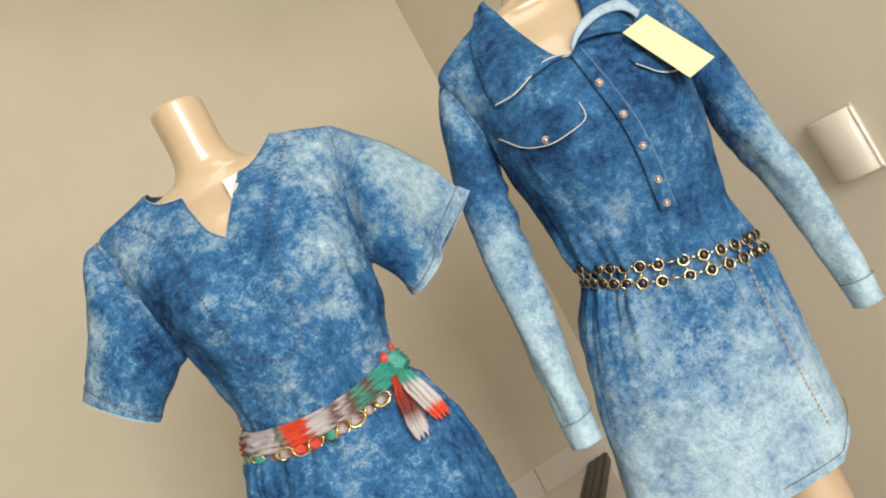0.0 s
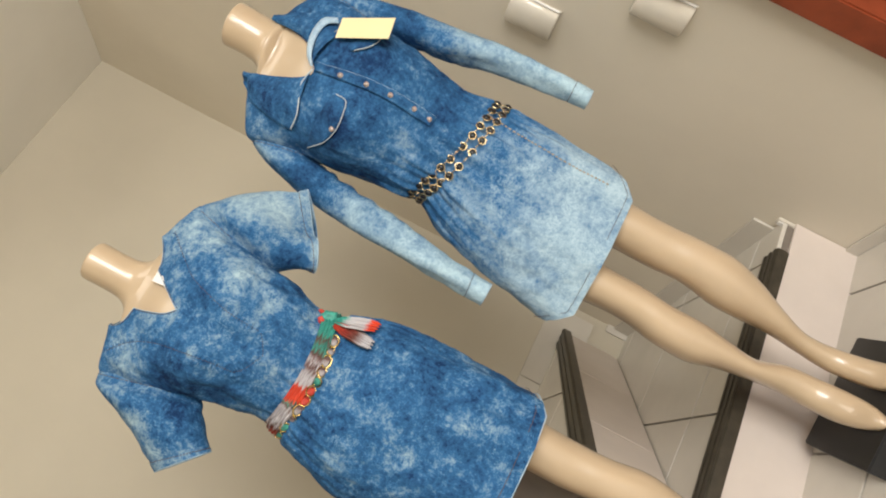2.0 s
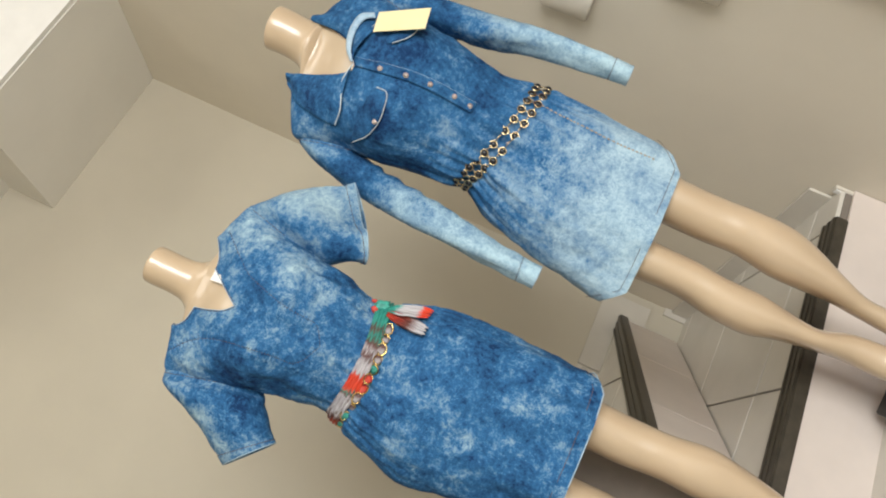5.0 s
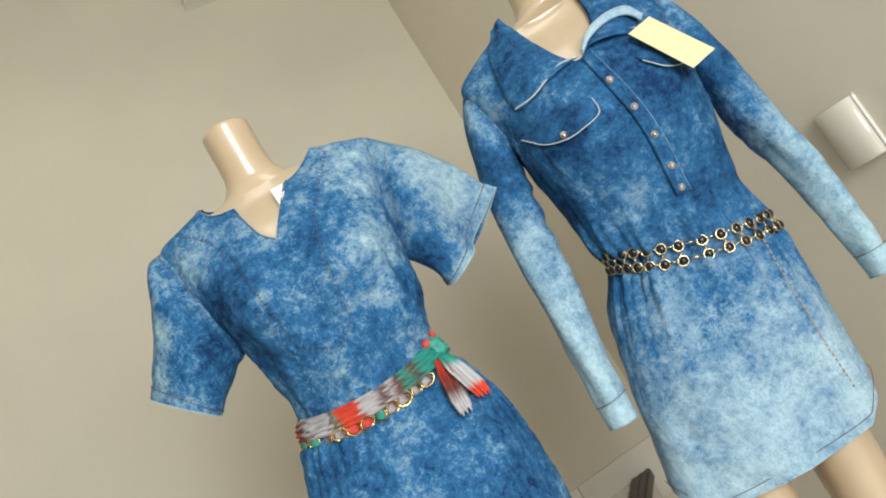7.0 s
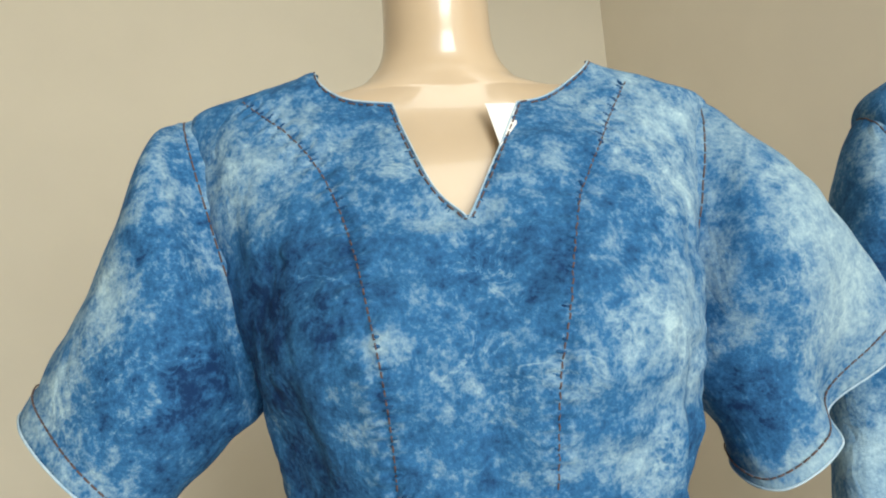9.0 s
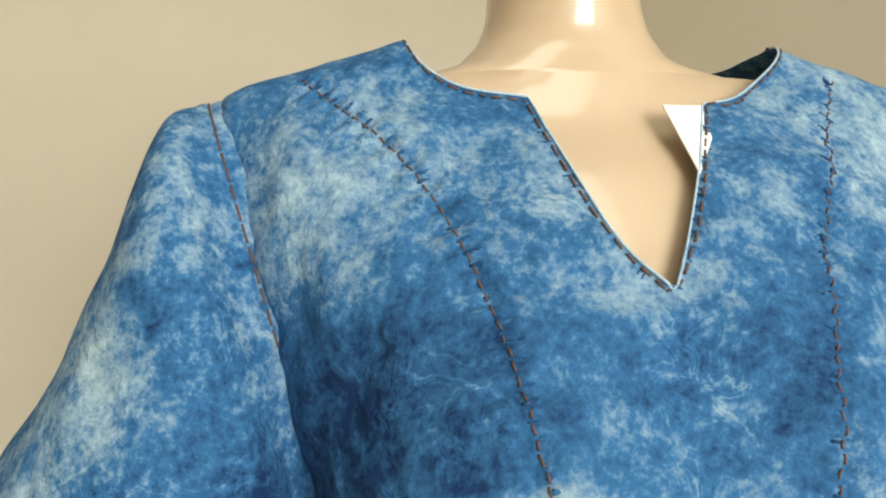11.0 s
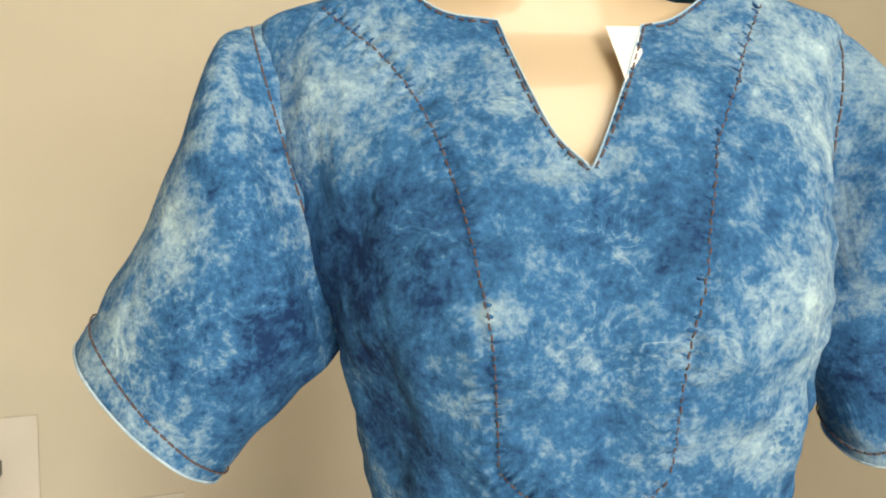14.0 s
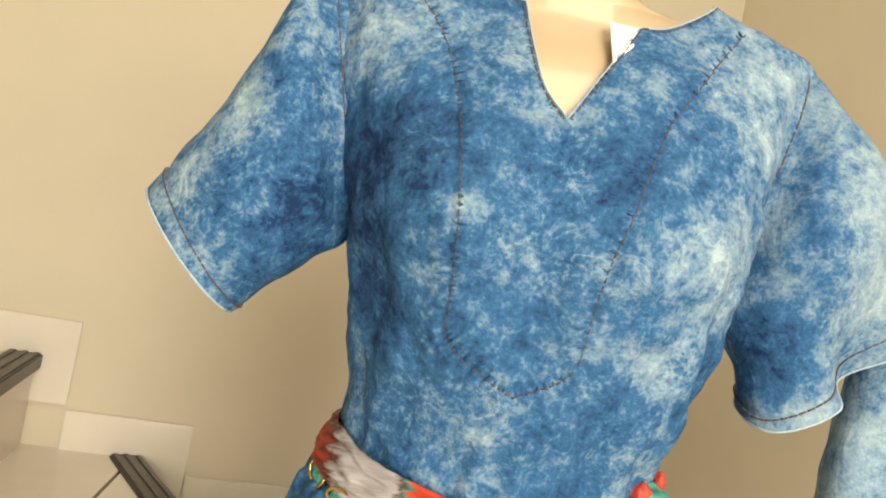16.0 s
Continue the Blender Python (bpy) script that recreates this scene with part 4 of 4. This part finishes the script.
# collar wings
patch("collar_wing", SH_B, [(-0.012, 2.012), (0.000, 1.95), (0.012, 1.893), (0.027, 1.858), (0.043, 1.853)], [(-0.032, 2.008), (-0.066, 1.950), (-0.080, 1.845), (-0.030, 1.846), (0.010, 1.859), ][:5], 40, 14,
      lambda s, v: 0.007 + 0.010 * math.sin(math.pi * min(1, v * 1.1)) * (1 - 0.5 * s), 0.003, M_DENIM_B, dress_b, "folded denim collar wing")
patch("collar_wing", SH_B, [(0.112, 2.008), (0.104, 1.927), (0.086, 1.888), (0.066, 1.868), (0.046, 1.853)], [(0.130, 2.004), (0.150, 1.952), (0.160, 1.885), (0.132, 1.842), (0.075, 1.876)], 40, 14,
      lambda s, v: 0.007 + 0.012 * math.sin(math.pi * min(1, v * 1.1)) * (1 - 0.4 * s), 0.003, M_DENIM_B, dress_b, "folded denim collar wing, half turned up")
piping("collar_edge", SH_B, smooth_line([(-0.080, 1.843), (-0.051, 1.840), (-0.019, 1.850), (0.010, 1.860), (0.044, 1.851)]), dress_b, 0.0013, 0.011, label="pale worn collar edge")
patch("collar_lining", SH_B, [(0.046, 1.850), (0.070, 1.868), (0.108, 1.880), (0.140, 1.874), (0.150, 1.852)], [(0.046, 1.858), (0.068, 1.880), (0.106, 1.896), (0.148, 1.892), (0.162, 1.862)], 30, 6,
      lambda s, v: 0.020 + 0.004 * math.sin(math.pi * v), 0.003, M_DENIM_PALE, dress_b, "pale turned-up collar lining")
# placket with its buttons
PL = [(0.043, 1.848), (0.046, 1.785), (0.052, 1.728), (0.054, 1.671), (0.052, 1.596)]
PR = [(0.060, 1.852), (0.066, 1.785), (0.073, 1.728), (0.077, 1.671), (0.076, 1.594)]
patch("placket", SH_B, PL, PR, 50, 6, lambda s, v: 0.006, 0.004, M_DENIM_B, dress_b, "button placket of doubled denim")
# thin pale tube painted as the highlight on the placket's edge
piping("placket_highlight", SH_B, smooth_line(PR), dress_b, 0.0005, 0.0055, M_DENIM_PALE)


def button(shell, u, z, off, parent, r=0.0042):
    c = shell.front(u, z, off)
    bm = bmesh.new()
    bmesh.ops.create_uvsphere(bm, u_segments=16, v_segments=8, radius=r, matrix=Matrix.Translation(c) @ Matrix.Diagonal((1, 0.5, 1, 1)))
    b = part("button", bm, M_BUTTON, parent, "small domed metal button")
    part("rim", tube_bm([c + Vector((r * 1.1 * math.cos(k * math.pi / 10), 0.0006, r * 1.1 * math.sin(k * math.pi / 10))) for k in range(20)], 0.0010, 6, closed=True), M_BUTTON, b)
    return b


for u, z in ((0.053, 1.791), (0.060, 1.737), (0.065, 1.688), (0.066, 1.638), (0.064, 1.604)):
    button(SH_B, u, z, 0.008, dress_b)
flap = patch("pocket_flap", SH_B, [(-0.097, 1.803), (-0.062, 1.799), (-0.027, 1.794), (0.008, 1.788), (0.016, 1.783)], [(-0.094, 1.796), (-0.077, 1.768), (-0.050, 1.751), (-0.022, 1.749), (0.011, 1.756)], 30, 10, lambda s, v: 0.003 + 0.004 * v, 0.0025, M_DENIM_FLAP, dress_b, "pointed pocket flap of dark denim")
piping("flap_edge", SH_B, smooth_line([(-0.097, 1.800), (-0.077, 1.767), (-0.050, 1.750), (-0.022, 1.748), (0.012, 1.756), (0.017, 1.782)]), flap, 0.0009, 0.0075, label="pale worn flap edge")
button(SH_B, -0.047, 1.757, 0.009, dress_b)
flap = patch("pocket_flap", SH_B, [(0.106, 1.800), (0.130, 1.804), (0.155, 1.806), (0.180, 1.804)], [(0.110, 1.788), (0.130, 1.765), (0.155, 1.757), (0.182, 1.768)], 24, 10, lambda s, v: 0.003 + 0.004 * v, 0.0025, M_DENIM_FLAP, dress_b, "pointed pocket flap of dark denim")
piping("flap_edge", SH_B, smooth_line([(0.108, 1.790), (0.130, 1.765), (0.155, 1.757), (0.182, 1.768)]), flap, 0.0009, 0.0075, label="pale worn flap edge")
hem_line = [SH_B.at(t, 1.145 + float(hem_b(np.array([t]))[0]), 0.003) for t in np.linspace(-1.5, 1.5, 120)]
part("hem_stitching", tube_bm(hem_line, 0.0005, 5), M_STITCH, dress_b, "brown hem stitching")
# price card
tag = empty("price_card", MB, "blank pale yellow card hanging from the shirt dress", "card")
bm = bmesh.new()
quad = [(0.117, 1.839, -0.168), (0.163, 1.850, -0.149), (0.200, 1.746, -0.191), (0.153, 1.735, -0.210)]
vs = [[bm.verts.new((u, y + dd, z)) for u, z, y in quad] for dd in (0.0, 0.0012)]
bm.faces.new(vs[0])
bm.faces.new(vs[1][::-1])
for k in range(4):
    bm.faces.new((vs[0][(k + 1) % 4], vs[0][k], vs[1][k], vs[1][(k + 1) % 4]))
bmesh.ops.recalc_face_normals(bm, faces=list(bm.faces))
part("card", bm, M_CARD, tag, smooth=False)
part("string", tube_bm([(0.138, -0.162, 1.838), (0.134, -0.156, 1.846), (0.130, -0.146, 1.852)], 0.0006, 5), M_PAPER, tag, "thin white string")

# -- scarf belt --
scarf = empty("scarf_belt", MA, "multicoloured scarf tied round the waist with a gold chain", "belt")
n = Nodes("printed_chiffon", 0.6, 0.0, 0.3)
sep = n.add("ShaderNodeSeparateXYZ")
n.link(n.co, sep.inputs[0])
streak = n.noise(60.0, 3.0, 0.6, 0.0, n.co, (0.5, 1.0, 4.0))
pos = n.math("ADD", n.math("MULTIPLY", n.math("ADD", sep.outputs[0], 0.14), 4.0), n.math("MULTIPLY", n.math("ADD", streak, -0.5), 0.20))
RED, GREY, TEAL, BROWN = (0.62, 0.06, 0.025), (0.44, 0.42, 0.43), (0.04, 0.29, 0.23), (0.12, 0.04, 0.03)
col = n.ramp(pos, [(0.02, RED), (0.07, BROWN), (0.12, GREY), (0.25, GREY), (0.275, BROWN), (0.29, TEAL), (0.31, RED), (0.42, RED), (0.45, GREY), (0.54, GREY), (0.58, BROWN), (0.63, GREY), (0.68, BROWN), (0.74, TEAL), (0.80, BROWN), (0.84, TEAL), (0.97, TEAL)])
n.colour(n.mix(0.45, col, n.ramp(streak, [(0.35, (0.25, 0.2, 0.2)), (0.65, (1, 1, 1))]), "MULTIPLY"))
M_SCARF = n.mat


def scarf_z(u):
    return 1.565 + 1.5 * (u + 0.01) ** 2


bm = bmesh.new()
rings = []
for i in range(241):
    th = 2 * math.pi * i / 240
    c = SH_A.at(th, 1.575)
    zc = scarf_z(c.x) if math.cos(th) > 0 else 1.59
    ring = []
    for k in range(29):
        v = k / 28 * 2 - 1
        p = SH_A.at(th, zc + 0.015 * v, 0.003 + 0.005 * (1 - v * v) + 0.0018 * math.sin(v * 13 + 3 * noise.noise((th * 3, v, 0))) + 0.002 * noise.noise((th * 9, v * 4, 3)))
        ring.append(bm.verts.new(p))
    rings.append(ring)
for r0, r1 in zip(rings, rings[1:]):
    for k in range(28):
        bm.faces.new((r0[k], r1[k], r1[k + 1], r0[k + 1]))
part("scarf_band", bm, M_SCARF, scarf, "pleated chiffon band in red, teal and grey")


def blob(c, sx, sy, sz, seed, rough=0.25):
    bm = bmesh.new()
    bmesh.ops.create_uvsphere(bm, u_segments=28, v_segments=18, radius=1.0)
    for v in bm.verts:
        k = 1 + rough * noise.noise(v.co * 2.2 + Vector((seed, 0, 0)))
        v.co = Vector((c[0] + v.co.x * sx * k, c[1] + v.co.y * sy * k, c[2] + v.co.z * sz * k))
    return bm


M_TEAL = plain("teal_chiffon", (0.05, 0.29, 0.23), 0.6, vary=0.35, scale=120)
M_REDC = plain("red_chiffon", (0.50, 0.05, 0.03), 0.6, vary=0.35, scale=120)
kn = SH_A.front(0.098, 1.586, 0.010)
part("knot", blob((kn.x + 0.004, kn.y, kn.z), 0.014, 0.012, 0.017, 2.0), M_TEAL, scarf, "teal knot")
part("knot_loop", blob((kn.x - 0.006, kn.y - 0.004, kn.z + 0.010), 0.008, 0.007, 0.009, 5.0), M_REDC, scarf, "red fold at the knot")
part("knot_loop", blob((kn.x + 0.009, kn.y + 0.006, kn.z + 0.019), 0.004, 0.005, 0.008, 7.0), M_REDC, scarf, "red fold at the knot")


def tail(pts, width, seed, stops):
    nn = Nodes("chiffon_tail", 0.6, 0.0, 0.3)
    sp = nn.add("ShaderNodeSeparateXYZ")
    nn.link(nn.co, sp.inputs[0])
    st = nn.noise(70.0, 3.0, 0.6, 0.0, nn.co, (3.0, 1.0, 0.5))
    v = nn.math("ADD", nn.math("MULTIPLY", nn.math("ADD", nn.math("MULTIPLY", sp.outputs[2], -1.0), 1.59), 10.0), nn.math("MULTIPLY", nn.math("ADD", st, -0.5), 0.25))
    nn.colour(nn.ramp(v, stops))
    bm = bmesh.new()
    line = smooth_line(pts, 0.002)
    rows = []
    for i, (u, z, o) in enumerate(line):
        s = i / (len(line) - 1)
        w = width * (0.35 + 0.65 * min(1, s * 2.2)) * (1 - 0.25 * max(0, s - 0.8) / 0.2)
        rows.append([bm.verts.new(SH_A.front(u + w * (k / 16 - 0.5), z + 0.004 * math.sin(k * 1.3) * s, o + 0.004 * math.sin(k * 1.15 + seed + 2 * s) + 0.003)) for k in range(17)])
    for r0, r1 in zip(rows, rows[1:]):
        for k in range(16):
            bm.faces.new((r0[k], r1[k], r1[k + 1], r0[k + 1]))
    ob = part("scarf_tail", bm, nn.mat, scarf, "loose hanging scarf end")
    mod = ob.modifiers.new("thickness", "SOLIDIFY")
    mod.thickness = 0.0012


tail([(0.102, 1.590, 0.016), (0.110, 1.555, 0.020), (0.120, 1.525, 0.020), (0.128, 1.496, 0.016)], 0.026, 1.0, [(0.05, TEAL), (0.30, TEAL), (0.40, GREY), (0.72, GREY), (0.80, RED)])
tail([(0.097, 1.585, 0.012), (0.095, 1.555, 0.014), (0.093, 1.520, 0.014), (0.092, 1.490, 0.012)], 0.028, 4.0, [(0.15, RED), (0.45, (0.25, 0.03, 0.02)), (0.65, BROWN), (0.85, GREY)])

ring_mesh = None
for k in range(11):
    u = -0.128 + k * 0.0195
    c = SH_A.front(u, scarf_z(u) - 0.0205, 0.005)
    ahead = (SH_A.front(u + 0.004, scarf_z(u + 0.004) - 0.0205, 0.005) - c).normalized()
    out = Vector((ahead.y, -ahead.x, 0)).normalized()
    upv = out.cross(ahead)
    m = Matrix((ahead, upv, out)).transposed().to_4x4()
    m.translation = c
    if ring_mesh is None:
        link = part("chain_link", tube_bm([(0.0115 * math.cos(j * math.pi / 12), 0.0082 * math.sin(j * math.pi / 12), 0.0012 * math.cos(2 * j * math.pi / 12)) for j in range(24)], 0.0013, 8, closed=True), M_GOLD, scarf, "gold oval chain link")
        ring_mesh = link.data
    else:
        link = new("chain_link", ring_mesh)
        link.parent = scarf
        link["label"] = "gold oval chain link"
    link.matrix_local = m @ pose(0, 0, 0, 18 if k % 2 else -14, 0, 6 * (k % 3 - 1))
    b = part("woven_cloth", blob((0, 0, -0.001), 0.0095, 0.0062, 0.0042, k, 0.3), M_SCARF if k not in (0, 1, 6) else M_TEAL, scarf, "scarf cloth woven through the chain")
    if k in (4, 5):
        b.data.materials[0] = M_REDC
    b.matrix_local = m

# -- beaded chain belt --
belt = empty("chain_belt", MB, "double-row chain belt with black beads in gilt settings", "belt")


def belt_z(u):
    return 1.519 - 0.33 * (u - 0.02) + 0.9 * (u - 0.02) ** 2


bead_me = rim_me = None
last = {}
for k in range(15):
    th = -1.45 + k * 0.19
    c0 = SH_B.at(th, 1.53)
    for row in (0, 1):
        z = belt_z(c0.x) + (0.0115 if row == 0 else -0.0115)
        c = SH_B.at(th, z, 0.003)
        q = SH_B.at(th + 0.02, z, 0.003) - c
        q.normalize()
        out = Vector((q.y, -q.x, 0)).normalized()
        m = Matrix((q, out.cross(q), out)).transposed().to_4x4()
        m.translation = c
        if bead_me is None:
            bm = bmesh.new()
            bmesh.ops.create_uvsphere(bm, u_segments=16, v_segments=10, radius=0.0070)
            bead = part("bead", bm, M_GEM, belt, "black faceted bead")
            rim = part("setting", tube_bm([(0.0078 * math.cos(j * math.pi / 10), 0.0078 * math.sin(j * math.pi / 10), 0) for j in range(20)], 0.0015, 7, closed=True), M_SILVER, belt, "gilt bead setting")
            bead_me, rim_me = bead.data, rim.data
        else:
            bead, rim = new("bead", bead_me), new("setting", rim_me)
            bead.parent = rim.parent = belt
            bead["label"], rim["label"] = "black faceted bead", "gilt bead setting"
        bead.matrix_local = m @ Matrix.Diagonal((1, 1, 0.7, 1))
        rim.matrix_local = m
        if row in last:
            a, b = last[row], c
            d = (b - a).normalized()
            part("link", tube_bm([a + d * 0.008 + Vector((0, -0.001, 0)), (a + b) / 2 + Vector((0, -0.003, 0.001)), b - d * 0.008 + Vector((0, -0.001, 0))], 0.0013, 6), M_SILVER, belt)
        if row == 1:
            part("link", tube_bm([last[0] - Vector((0, 0, 0.007)), c + Vector((0, 0, 0.007))], 0.0012, 6), M_SILVER, belt)
        last[row] = c
pts = [SH_B.at(t, 1.502 + 0.05 * max(0, t - 1.2), 0.003) for t in np.linspace(1.2, 1.75, 12)]
part("clasp_chain", tube_bm(pts, [0.0022 if i % 2 else 0.0011 for i in range(12)], 6), M_SILVER, belt, "thin gilt clasp chain")
